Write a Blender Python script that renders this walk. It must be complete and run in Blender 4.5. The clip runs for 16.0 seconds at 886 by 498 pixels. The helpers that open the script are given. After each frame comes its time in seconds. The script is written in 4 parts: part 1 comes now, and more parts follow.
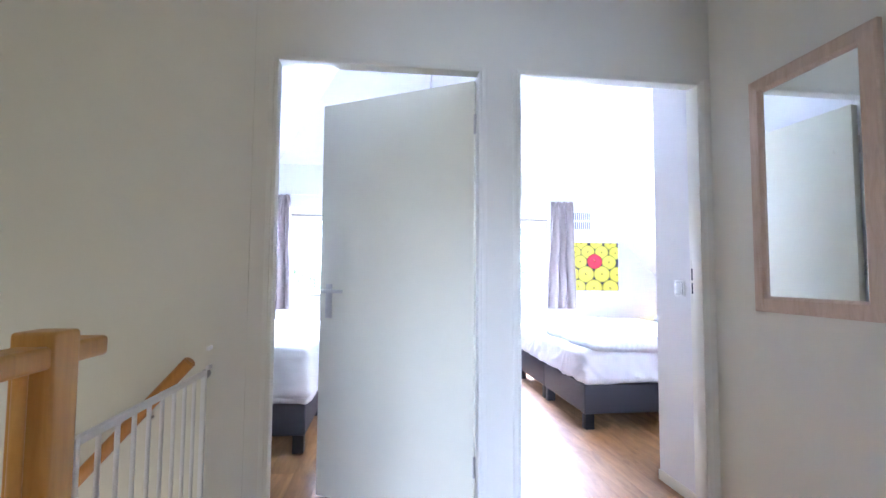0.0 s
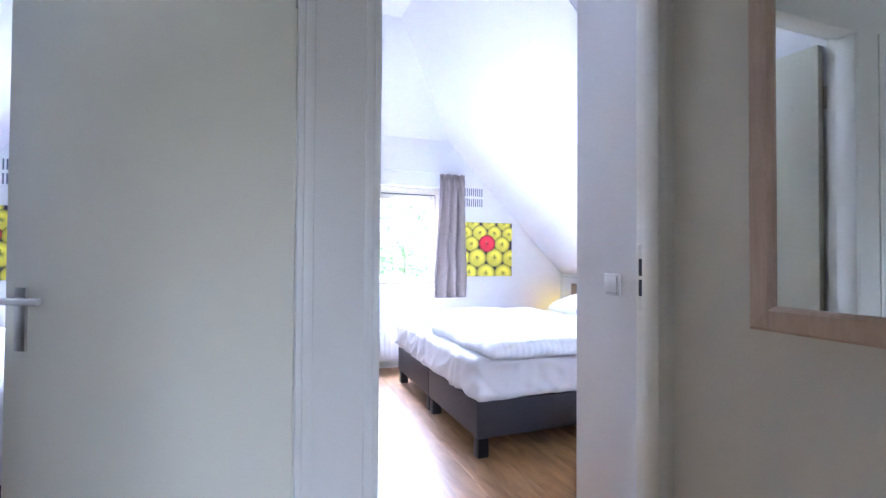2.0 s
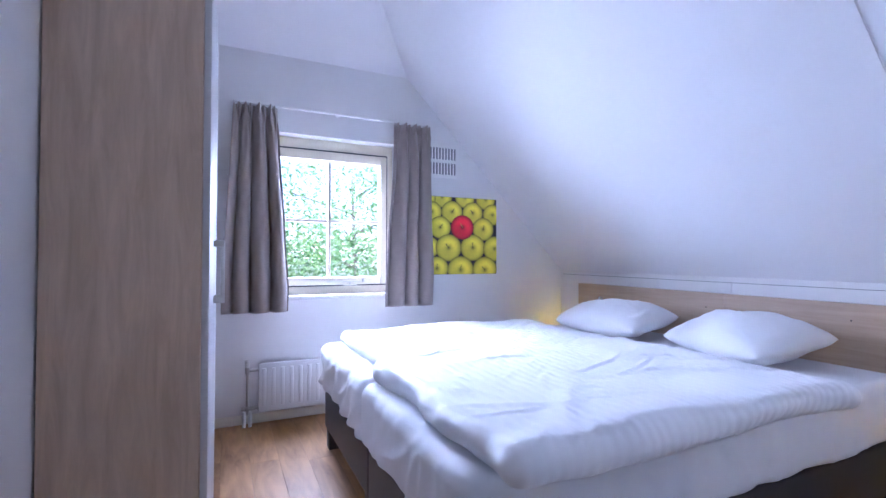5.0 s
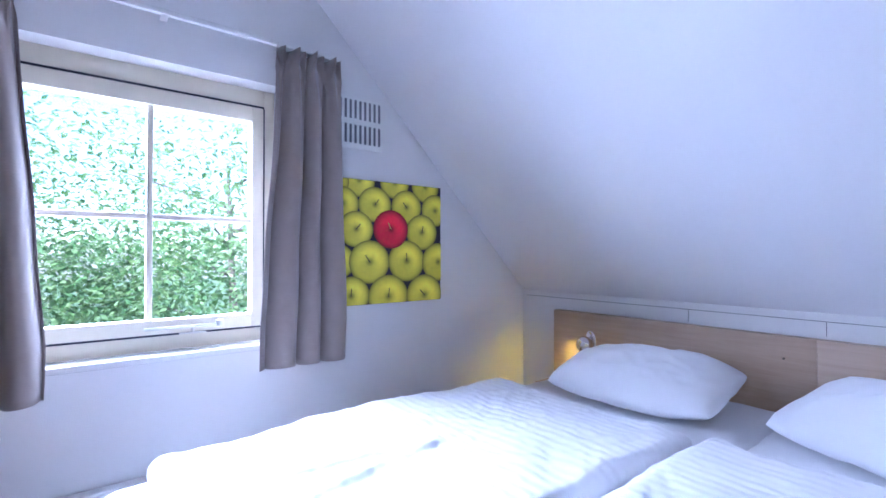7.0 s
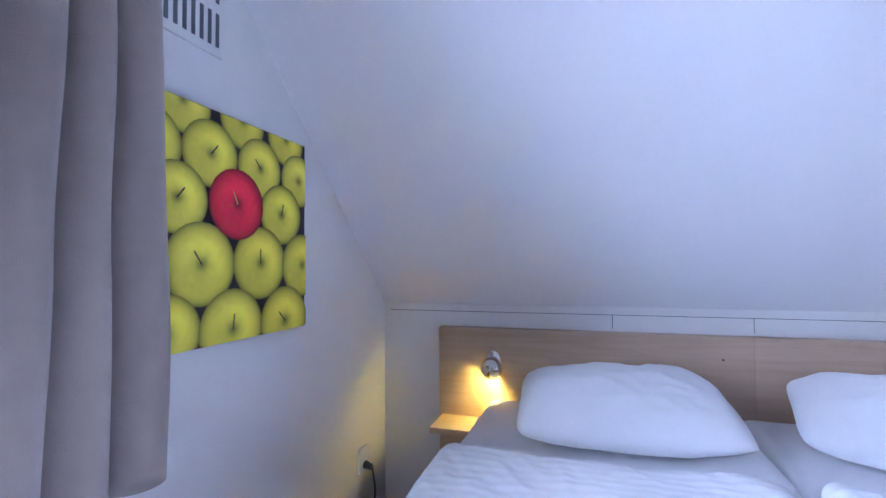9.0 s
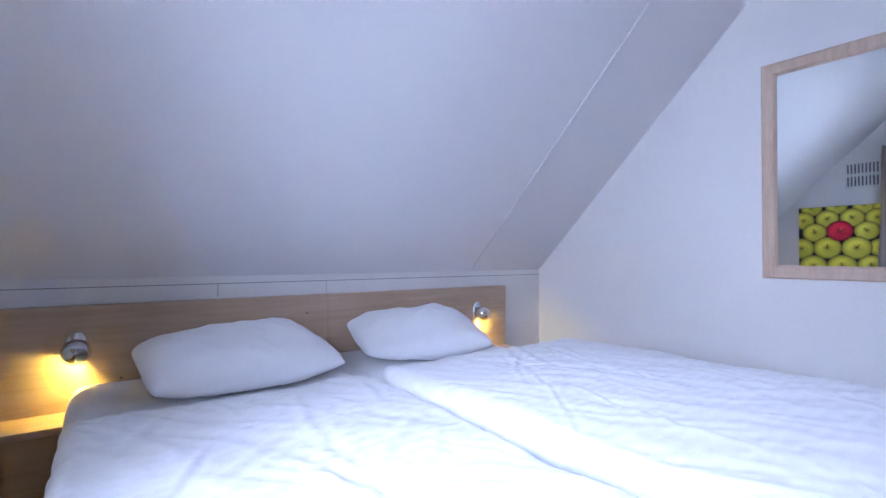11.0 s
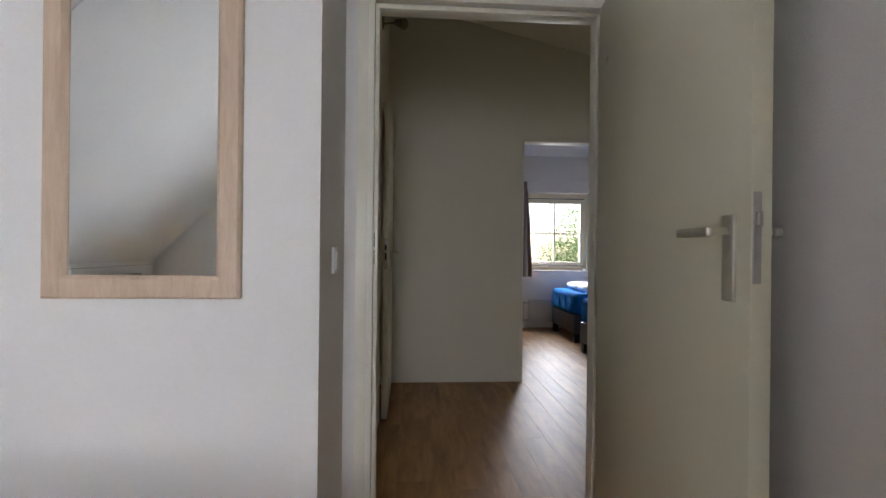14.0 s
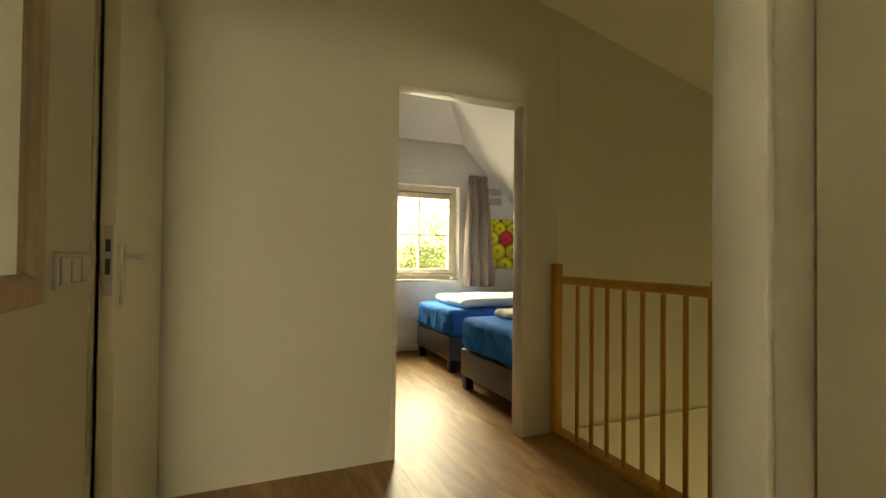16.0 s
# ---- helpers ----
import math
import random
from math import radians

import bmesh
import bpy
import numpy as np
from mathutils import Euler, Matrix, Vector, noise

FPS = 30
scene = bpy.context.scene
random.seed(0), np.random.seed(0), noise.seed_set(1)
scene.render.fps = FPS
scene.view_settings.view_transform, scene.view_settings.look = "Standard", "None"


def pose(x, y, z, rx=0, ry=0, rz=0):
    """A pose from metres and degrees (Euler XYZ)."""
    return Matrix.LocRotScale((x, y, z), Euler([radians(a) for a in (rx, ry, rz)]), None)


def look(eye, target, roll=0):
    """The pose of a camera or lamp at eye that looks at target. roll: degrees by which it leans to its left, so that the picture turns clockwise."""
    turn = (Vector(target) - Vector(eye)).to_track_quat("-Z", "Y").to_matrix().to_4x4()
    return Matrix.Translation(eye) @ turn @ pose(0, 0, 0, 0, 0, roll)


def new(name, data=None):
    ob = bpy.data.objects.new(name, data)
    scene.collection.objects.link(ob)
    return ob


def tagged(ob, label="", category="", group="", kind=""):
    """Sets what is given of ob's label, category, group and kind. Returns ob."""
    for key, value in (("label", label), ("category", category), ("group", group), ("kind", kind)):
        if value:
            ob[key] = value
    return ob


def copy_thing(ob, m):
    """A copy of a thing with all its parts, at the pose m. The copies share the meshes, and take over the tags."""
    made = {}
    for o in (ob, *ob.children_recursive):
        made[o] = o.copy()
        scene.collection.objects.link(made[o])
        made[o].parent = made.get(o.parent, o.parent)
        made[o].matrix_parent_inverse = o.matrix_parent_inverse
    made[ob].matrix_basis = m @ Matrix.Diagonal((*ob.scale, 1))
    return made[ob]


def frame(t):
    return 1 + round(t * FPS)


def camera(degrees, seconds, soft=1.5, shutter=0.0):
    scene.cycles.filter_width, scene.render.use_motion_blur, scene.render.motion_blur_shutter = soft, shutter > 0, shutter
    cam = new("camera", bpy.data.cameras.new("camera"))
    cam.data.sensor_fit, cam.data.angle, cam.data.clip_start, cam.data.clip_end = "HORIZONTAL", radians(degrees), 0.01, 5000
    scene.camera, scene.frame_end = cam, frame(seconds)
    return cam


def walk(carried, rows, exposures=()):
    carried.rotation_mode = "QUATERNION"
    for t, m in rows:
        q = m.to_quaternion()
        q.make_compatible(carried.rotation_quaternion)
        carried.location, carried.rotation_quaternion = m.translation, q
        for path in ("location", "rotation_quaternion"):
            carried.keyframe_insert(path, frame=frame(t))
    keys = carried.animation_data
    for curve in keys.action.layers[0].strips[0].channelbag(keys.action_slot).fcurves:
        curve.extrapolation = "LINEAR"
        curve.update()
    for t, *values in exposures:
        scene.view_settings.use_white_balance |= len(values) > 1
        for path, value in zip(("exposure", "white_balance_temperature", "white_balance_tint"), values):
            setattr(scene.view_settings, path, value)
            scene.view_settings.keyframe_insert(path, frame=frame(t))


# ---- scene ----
cam = camera(87.8, 16.0)
PATH = [
    (0, (0.215, -0.022, 1.141), (0.456, 1.959, 1.259), 0.4),
    (0.5, (0.288, 0.174, 1.107), (0.72, 2.123, 1.229), 0.4),
    (1, (0.39, 0.414, 1.105), (0.949, 2.329, 1.237), 0.1),
    (1.5, (0.487, 0.628, 1.128), (1.145, 2.515, 1.212), -0.4),
    (2, (0.557, 0.86, 1.186), (1.255, 2.734, 1.221), 0.4),
    (2.5, (0.678, 1.171, 1.155), (1.376, 3.045, 1.186), 0.2),
    (3, (0.827, 1.486, 1.127), (1.53, 3.358, 1.165), -0.2),
    (3.2, (0.824, 1.592, 1.153), (1.559, 3.451, 1.176), 0.8),
    (5.3, (1.237, 2.521, 1.106), (2.107, 4.322, 1.138), 0.1),
    (5.5, (1.28, 2.627, 1.122), (2.165, 4.42, 1.152), 0.2),
    (6, (1.361, 2.949, 1.151), (2.368, 4.677, 1.184), 0.3),
    (6.5, (1.474, 3.299, 1.177), (2.595, 4.955, 1.212), 0.3),
    (7, (1.649, 3.646, 1.217), (2.88, 5.222, 1.241), -0.0),
    (7.5, (1.812, 3.999, 1.258), (3.203, 5.435, 1.285), -0.1),
    (8, (1.894, 4.311, 1.275), (3.451, 5.566, 1.298), 0.1),
    (8.2, (1.912, 4.407, 1.262), (3.525, 5.589, 1.29), -0.0),
    (10.5, (1.644, 5.082, 1.078), (3.414, 4.154, 1.147), -0.4),
    (11, (1.632, 5.088, 1.083), (3.233, 3.89, 1.116), 0.2),
    (11.5, (1.615, 5.0, 1.095), (3.052, 3.609, 1.1), -0.4),
    (12, (1.596, 4.895, 1.11), (2.806, 3.302, 1.113), -0.5),
    (12.5, (1.613, 4.734, 1.14), (2.486, 2.934, 1.132), -0.4),
    (13, (1.581, 4.455, 1.131), (2.13, 2.532, 1.134), -0.0),
    (13.5, (1.56, 4.161, 1.126), (1.788, 2.174, 1.123), 0.2),
    (14, (1.525, 3.789, 1.125), (1.388, 1.794, 1.125), 0.6),
    (14.5, (1.500, 3.388, 1.106), (1.170, 1.414, 1.121), 0.7),
    (15, (1.473, 2.981, 1.104), (0.991, 1.038, 1.125), 0.7),
    (15.5, (1.401, 2.639, 1.118), (0.732, 0.752, 1.14), 0.8),
    (16, (1.333, 2.336, 1.112), (0.548, 0.497, 1.143), 0.6),
]
EXPOSURES = [
    (0.0, 4.3, 4980, 22),
    (1.0, 3.95, 5000, 21),
    (1.5, 3.72, 5000, 22),
    (2.5, 3.27, 5120, 24),
    (3.0, 2.98, 5120, 25),
    (5.5, 2.25, 4850, 27),
    (8.0, 2.12, 4800, 25),
    (10.5, 1.9, 5000, 25),
    (11.5, 1.65, 5200, 25),
    (12.5, 1.5, 5500, 21),
    (13.0, 1.55, 5900, 21),
    (14.0, 1.66, 6700, 16),
    (14.5, 1.78, 8000, 13),
    (15.0, 2.1, 10500, 9),
    (16.0, 2.5, 14500, 2),
]
walk(cam, [(t, look(eye, target, roll)) for t, eye, target, roll in PATH], EXPOSURES)

# ---- world, sun, window light ----
world = bpy.data.worlds.new("world")
scene.world = world
world.use_nodes = True
wn = world.node_tree.nodes
sky = wn.new("ShaderNodeTexSky")
sky.sky_type = "NISHITA"
sky.sun_disc = False
sky.sun_elevation = radians(50)
sky.sun_rotation = radians(235)
wn["Background"].inputs["Strength"].default_value = 0.15
world.node_tree.links.new(sky.outputs["Color"], wn["Background"].inputs["Color"])

sun = new("sun", bpy.data.lights.new("sun", "SUN"))
sun.data.energy = 5.0
sun.data.angle = radians(0.5)
sun.data.color = (1.0, 0.96, 0.9)
sun.matrix_world = look((0, 0, 0), (-math.sin(radians(235)) * 0.64, -math.cos(radians(235)) * 0.64, -0.766))


def window_light(x, y, z, w, h, turn, watts):
    lamp = new("window_light", bpy.data.lights.new("window_light", "AREA"))
    lamp.data.shape = "RECTANGLE"
    lamp.data.size, lamp.data.size_y = w, h
    lamp.data.energy = watts
    lamp.data.color = (0.88, 0.94, 1.0)
    lamp.matrix_world = pose(x, y, z, 90, 0, turn)
    return lamp


def daylight(x, y, z, tx, ty, tz, watts, w=1.8, h=1.5):
    """Area lamp outside a window that stands in for daylight falling in."""
    lamp = new("window_light", bpy.data.lights.new("window_light", "AREA"))
    lamp.data.shape = "RECTANGLE"
    lamp.data.size, lamp.data.size_y = w, h
    lamp.data.energy = watts
    lamp.data.color = (0.88, 0.94, 1.0)
    lamp.matrix_world = look((x, y, z), (tx, ty, tz))


daylight(1.6, 7.2, 3.0, 1.855, 5.7, 1.3, 230, 2.4, 1.8)
daylight(1.2, 7.3, 1.75, 1.855, 5.7, 1.3, 70, 2.0, 1.6)
# low lamp added in place of light bounced up off the ground
daylight(1.8, 7.4, 0.5, 1.855, 5.7, 1.4, 8, 2.6, 1.6)
daylight(-0.555, 7.0, 2.0, -0.555, 5.7, 1.3, 105)
daylight(-0.4, -4.3, 2.5, -0.555, -2.8, 1.3, 135, 2.2, 1.6)
window_light(1.855, 5.93, 1.38, 0.76, 0.86, 180, 5)
window_light(-0.555, 5.93, 1.38, 0.76, 0.86, 180, 3)
window_light(-0.555, -3.03, 1.38, 0.76, 0.86, 0, 3)
# added warm fill from the shaft below to brighten the landing; no fixture there
stair_fill = new("stairwell_fill", bpy.data.lights.new("stairwell_fill", "AREA"))
stair_fill.data.shape = "RECTANGLE"
stair_fill.data.size, stair_fill.data.size_y = 1.4, 1.4
stair_fill.data.energy = 2.0
stair_fill.data.color = (1.0, 0.90, 0.68)
stair_fill.matrix_world = pose(-1.4, 0.9, -2.5, 180, 0, 0)

# ---- materials ----


def mat(name, color=(0.8, 0.8, 0.8), rough=0.5, metal=0.0, bump=0.0, scale=60.0, vary=0.0, vary_scale=3.0, stretch=(1, 1, 1), color2=None, spec=0.5, sheen=0.0):
    m = bpy.data.materials.new(name)
    m.use_nodes = True
    nt = m.node_tree
    b = nt.nodes["Principled BSDF"]
    b.inputs["Base Color"].default_value = (*color, 1)
    b.inputs["Roughness"].default_value = rough
    b.inputs["Metallic"].default_value = metal
    b.inputs["Specular IOR Level"].default_value = spec
    b.inputs["Sheen Weight"].default_value = sheen
    tc = nt.nodes.new("ShaderNodeTexCoord")
    mp = nt.nodes.new("ShaderNodeMapping")
    mp.inputs["Scale"].default_value = stretch
    nt.links.new(tc.outputs["Object"], mp.inputs["Vector"])
    if vary or color2:
        n1 = nt.nodes.new("ShaderNodeTexNoise")
        n1.inputs["Scale"].default_value = vary_scale
        n1.inputs["Detail"].default_value = 6
        n1.inputs["Roughness"].default_value = 0.65
        nt.links.new(mp.outputs["Vector"], n1.inputs["Vector"])
        ramp = nt.nodes.new("ShaderNodeValToRGB")
        c2 = color2 or tuple(c * (1 - vary) for c in color)
        ramp.color_ramp.elements[0].position, ramp.color_ramp.elements[1].position = 0.32, 0.68
        ramp.color_ramp.elements[0].color = (*c2, 1)
        ramp.color_ramp.elements[1].color = (*color, 1)
        nt.links.new(n1.outputs["Fac"], ramp.inputs["Fac"])
        nt.links.new(ramp.outputs["Color"], b.inputs["Base Color"])
        mr = nt.nodes.new("ShaderNodeMapRange")
        mr.inputs["To Min"].default_value = max(rough - 0.06, 0.02)
        mr.inputs["To Max"].default_value = min(rough + 0.06, 1)
        nt.links.new(n1.outputs["Fac"], mr.inputs["Value"])
        nt.links.new(mr.outputs["Result"], b.inputs["Roughness"])
    if bump:
        n2 = nt.nodes.new("ShaderNodeTexNoise")
        n2.inputs["Scale"].default_value = scale
        n2.inputs["Detail"].default_value = 4
        bp = nt.nodes.new("ShaderNodeBump")
        bp.inputs["Strength"].default_value = bump
        bp.inputs["Distance"].default_value = 0.004
        nt.links.new(mp.outputs["Vector"], n2.inputs["Vector"])
        nt.links.new(n2.outputs["Fac"], bp.inputs["Height"])
        nt.links.new(bp.outputs["Normal"], b.inputs["Normal"])
    return m


def wood(name, light, dark, rough, stretch, grain=7.0, per_piece=0.0, bump=0.1):
    """Wood with long grain and a few darker streaks. stretch: scale of the grain along x, y, z."""
    m = bpy.data.materials.new(name)
    m.use_nodes = True
    nt = m.node_tree
    b = nt.nodes["Principled BSDF"]
    b.inputs["Roughness"].default_value = rough
    tc = nt.nodes.new("ShaderNodeTexCoord")
    mp = nt.nodes.new("ShaderNodeMapping")
    mp.inputs["Scale"].default_value = stretch
    nt.links.new(tc.outputs["Object"], mp.inputs["Vector"])
    vec = mp.outputs["Vector"]
    if per_piece:
        oi = nt.nodes.new("ShaderNodeObjectInfo")
        mul = nt.nodes.new("ShaderNodeVectorMath")
        mul.operation = "MULTIPLY_ADD"
        comb = nt.nodes.new("ShaderNodeCombineXYZ")
        for k in "XYZ":
            nt.links.new(oi.outputs["Random"], comb.inputs[k])
        mul.inputs[1].default_value = (37, 53, 71)
        nt.links.new(comb.outputs["Vector"], mul.inputs[0])
        nt.links.new(vec, mul.inputs[2])
        vec = mul.outputs["Vector"]
    n1 = nt.nodes.new("ShaderNodeTexNoise")
    n1.inputs["Scale"].default_value = grain
    n1.inputs["Detail"].default_value = 8
    n1.inputs["Roughness"].default_value = 0.62
    n1.inputs["Distortion"].default_value = 0.6
    nt.links.new(vec, n1.inputs["Vector"])
    ramp = nt.nodes.new("ShaderNodeValToRGB")
    ramp.color_ramp.elements[0].position, ramp.color_ramp.elements[1].position = 0.3, 0.66
    ramp.color_ramp.elements[0].color = (*dark, 1)
    ramp.color_ramp.elements[1].color = (*light, 1)
    nt.links.new(n1.outputs["Fac"], ramp.inputs["Fac"])
    out = ramp.outputs["Color"]
    if per_piece:
        hsv = nt.nodes.new("ShaderNodeHueSaturation")
        mr = nt.nodes.new("ShaderNodeMapRange")
        mr.inputs["To Min"].default_value = 1 - per_piece
        mr.inputs["To Max"].default_value = 1 + per_piece
        nt.links.new(oi.outputs["Random"], mr.inputs["Value"])
        nt.links.new(mr.outputs["Result"], hsv.inputs["Value"])
        nt.links.new(out, hsv.inputs["Color"])
        out = hsv.outputs["Color"]
    nt.links.new(out, b.inputs["Base Color"])
    bp = nt.nodes.new("ShaderNodeBump")
    bp.inputs["Strength"].default_value = bump
    bp.inputs["Distance"].default_value = 0.002
    nt.links.new(n1.outputs["Fac"], bp.inputs["Height"])
    nt.links.new(bp.outputs["Normal"], b.inputs["Normal"])
    return m


M_WALL = mat("wall_paint", (0.80, 0.79, 0.78), 0.75, bump=0.25, scale=220, vary=0.035, vary_scale=1.3)
# wall paint again, toned cream so the landing renders yellower than the rooms
M_LANDING = mat("landing_tone", (0.77, 0.752, 0.655), 0.75, bump=0.25, scale=220, vary=0.035, vary_scale=1.3)
M_SLOPE = mat("ceiling_paint", (0.80, 0.79, 0.80), 0.6, bump=0.12, scale=160, vary=0.03, vary_scale=1.1)
M_DOOR = mat("door_paint", (0.76, 0.735, 0.58), 0.30, bump=0.05, scale=40, vary=0.03, vary_scale=4)
M_TRIM = mat("frame_paint", (0.79, 0.775, 0.68), 0.35, bump=0.05, scale=60, vary=0.04, vary_scale=8)
M_WINDOW = mat("window_paint", (0.79, 0.73, 0.58), 0.35, bump=0.06, scale=60, vary=0.06, vary_scale=9)
M_FLOOR = wood("floor_planks", (0.45, 0.25, 0.10), (0.21, 0.10, 0.034), 0.44, (5, 0.9, 5), 3.0, 0.12, 0.05)
M_UNDER = mat("floor_underlay", (0.09, 0.045, 0.02), 0.7, vary=0.2)
M_HEAD = wood("oak_board", (0.56, 0.42, 0.29), (0.45, 0.32, 0.21), 0.45, (4, 0.5, 8), 4.0)
M_WARD = wood("oak_veneer", (0.72, 0.55, 0.40), (0.54, 0.39, 0.27), 0.45, (6, 6, 0.7), 5.0, bump=0.25)
M_FRAME = wood("limed_oak", (0.64, 0.50, 0.38), (0.53, 0.39, 0.28), 0.5, (9, 9, 1.2), 6.0, bump=0.2)
M_BEECH = wood("beech", (0.66, 0.35, 0.075), (0.54, 0.27, 0.045), 0.35, (8, 8, 0.8), 5.0)
M_RAIL = wood("orange_beech", (0.46, 0.20, 0.035), (0.36, 0.15, 0.025), 0.4, (8, 8, 0.8), 5.0)
M_WHITE = mat("white_lacquer", (0.62, 0.60, 0.60), 0.38, bump=0.02, vary=0.03, spec=0.12)
M_LEATHER = mat("dark_leatherette", (0.035, 0.035, 0.045), 0.42, bump=0.5, scale=260, vary=0.2, vary_scale=5)
M_LEATHER2 = mat("grey_leatherette", (0.075, 0.07, 0.07), 0.45, bump=0.5, scale=260, vary=0.2, vary_scale=5)
M_BLACK = mat("black_plastic", (0.012, 0.012, 0.014), 0.4, vary=0.2, vary_scale=20)
M_SHEET = mat("white_cotton", (0.80, 0.80, 0.82), 0.85, bump=0.35, scale=420, vary=0.03, vary_scale=6, sheen=0.2)
M_BLUE = mat("blue_cotton", (0.008, 0.19, 0.60), 0.9, bump=0.35, scale=420, vary=0.2, vary_scale=9, spec=0.1)
M_CREAM = mat("cream_wool", (0.62, 0.58, 0.46), 0.9, bump=0.6, scale=150, vary=0.12, vary_scale=14, sheen=0.3)
M_CURTAIN = mat("taupe_curtain", (0.325, 0.27, 0.24), 0.85, bump=0.5, scale=500, vary=0.1, vary_scale=18, sheen=0.3)
M_CHROME = mat("chrome", (0.75, 0.75, 0.77), 0.12, 1.0, vary=0.08, vary_scale=30)
M_STEEL = mat("brushed_steel", (0.55, 0.53, 0.50), 0.33, 1.0, bump=0.1, scale=200, vary=0.1, vary_scale=30)
M_ALU = mat("dull_aluminium", (0.70, 0.68, 0.62), 0.38, 1.0, bump=0.05, vary=0.1, vary_scale=40)
M_RAD = mat("radiator_enamel", (0.76, 0.76, 0.76), 0.3, vary=0.04)
M_SLOT = mat("dark_slot", (0.03, 0.035, 0.05), 0.7)
M_LOUVRE = mat("grey_louvre", (0.13, 0.14, 0.17), 0.7)
M_PLASTIC = mat("white_plastic", (0.80, 0.80, 0.78), 0.3, vary=0.03, vary_scale=20)
M_SILL = mat("sill_stone", (0.80, 0.80, 0.78), 0.2, vary=0.06, vary_scale=14)
M_BARK = mat("bark", (0.15, 0.125, 0.09), 0.9, bump=1.0, scale=30, vary=0.4, vary_scale=9)
M_GRASS = mat("grass", (0.09, 0.15, 0.05), 0.9, vary=0.4, vary_scale=2)

M_MIRROR = bpy.data.materials.new("mirror_silver")
M_MIRROR.use_nodes = True
_b = M_MIRROR.node_tree.nodes["Principled BSDF"]
_b.inputs["Metallic"].default_value = 1.0
_b.inputs["Base Color"].default_value = (0.86, 0.89, 0.87, 1)
_b.inputs["Roughness"].default_value = 0.015

M_GLASS = bpy.data.materials.new("window_glass")
M_GLASS.use_nodes = True
_nt = M_GLASS.node_tree
_nt.nodes.remove(_nt.nodes["Principled BSDF"])
_mix, _tr, _gl, _fr = (_nt.nodes.new(k) for k in ("ShaderNodeMixShader", "ShaderNodeBsdfTransparent", "ShaderNodeBsdfGlossy", "ShaderNodeFresnel"))
_gl.inputs["Roughness"].default_value = 0.02
_fr.inputs["IOR"].default_value = 1.45
_nt.links.new(_fr.outputs[0], _mix.inputs[0])
_nt.links.new(_tr.outputs[0], _mix.inputs[1])
_nt.links.new(_gl.outputs[0], _mix.inputs[2])
_nt.links.new(_mix.outputs[0], _nt.nodes["Material Output"].inputs[0])

M_BULB = bpy.data.materials.new("warm_bulb")
M_BULB.use_nodes = True
_b = M_BULB.node_tree.nodes["Principled BSDF"]
_b.inputs["Emission Color"].default_value = (1.0, 0.62, 0.2, 1)
_b.inputs["Emission Strength"].default_value = 4.0

M_LEAF = bpy.data.materials.new("leaf")
M_LEAF.use_nodes = True
_nt = M_LEAF.node_tree
_b = _nt.nodes["Principled BSDF"]
_b.inputs["Roughness"].default_value = 0.5
_g = _nt.nodes.new("ShaderNodeNewGeometry")
_r = _nt.nodes.new("ShaderNodeValToRGB")
_r.color_ramp.elements[0].color = (0.09, 0.19, 0.06, 1)
_r.color_ramp.elements[1].color = (0.24, 0.34, 0.13, 1)
_nt.links.new(_g.outputs["Random Per Island"], _r.inputs["Fac"])
_nt.links.new(_r.outputs["Color"], _b.inputs["Base Color"])
_t = _nt.nodes.new("ShaderNodeBsdfTranslucent")
_m = _nt.nodes.new("ShaderNodeMixShader")
_m.inputs[0].default_value = 0.5
_nt.links.new(_r.outputs["Color"], _t.inputs["Color"])
_nt.links.new(_b.outputs[0], _m.inputs[1])
_nt.links.new(_t.outputs[0], _m.inputs[2])
_nt.links.new(_m.outputs[0], _nt.nodes["Material Output"].inputs[0])

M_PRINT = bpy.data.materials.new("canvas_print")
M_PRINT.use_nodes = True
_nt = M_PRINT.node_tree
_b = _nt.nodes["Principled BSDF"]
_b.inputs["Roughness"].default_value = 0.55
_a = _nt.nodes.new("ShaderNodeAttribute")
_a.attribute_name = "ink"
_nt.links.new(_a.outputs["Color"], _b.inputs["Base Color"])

# ---- mesh helpers ----


def to_mesh(name, bm, material, smooth=False):
    me = bpy.data.meshes.new(name)
    bmesh.ops.recalc_face_normals(bm, faces=bm.faces)
    bm.to_mesh(me)
    bm.free()
    for m in material if isinstance(material, (list, tuple)) else [material]:
        me.materials.append(m)
    if smooth:
        me.shade_smooth()
        me.set_sharp_from_angle(angle=radians(38))
    return me


def part(name, bm, material, parent=None, label="", smooth=False):
    ob = new(name, to_mesh(name, bm, material, smooth))
    ob.parent = parent
    return tagged(ob, label)


def thing(name, at, label, category, group="", turn=0.0):
    ob = new(name)
    ob.empty_display_size = 0.1
    ob.matrix_world = pose(*at, 0, 0, turn)
    return tagged(ob, label, category, group)


def box(x0, x1, y0, y1, z0, z1, bevel=0.0, bm=None, seg=2):
    own = bmesh.new()
    r = bmesh.ops.create_cube(own, size=1)
    bmesh.ops.scale(own, vec=(x1 - x0, y1 - y0, z1 - z0), verts=own.verts)
    bmesh.ops.translate(own, vec=((x0 + x1) / 2, (y0 + y1) / 2, (z0 + z1) / 2), verts=own.verts)
    if bevel:
        bmesh.ops.bevel(own, geom=own.edges[:], offset=bevel, segments=seg, affect="EDGES", profile=0.5)
    return join(bm, own)


def join(bm, own):
    if bm is None:
        return own
    me = bpy.data.meshes.new("tmp")
    own.to_mesh(me)
    own.free()
    bm.from_mesh(me)
    bpy.data.meshes.remove(me)
    return bm


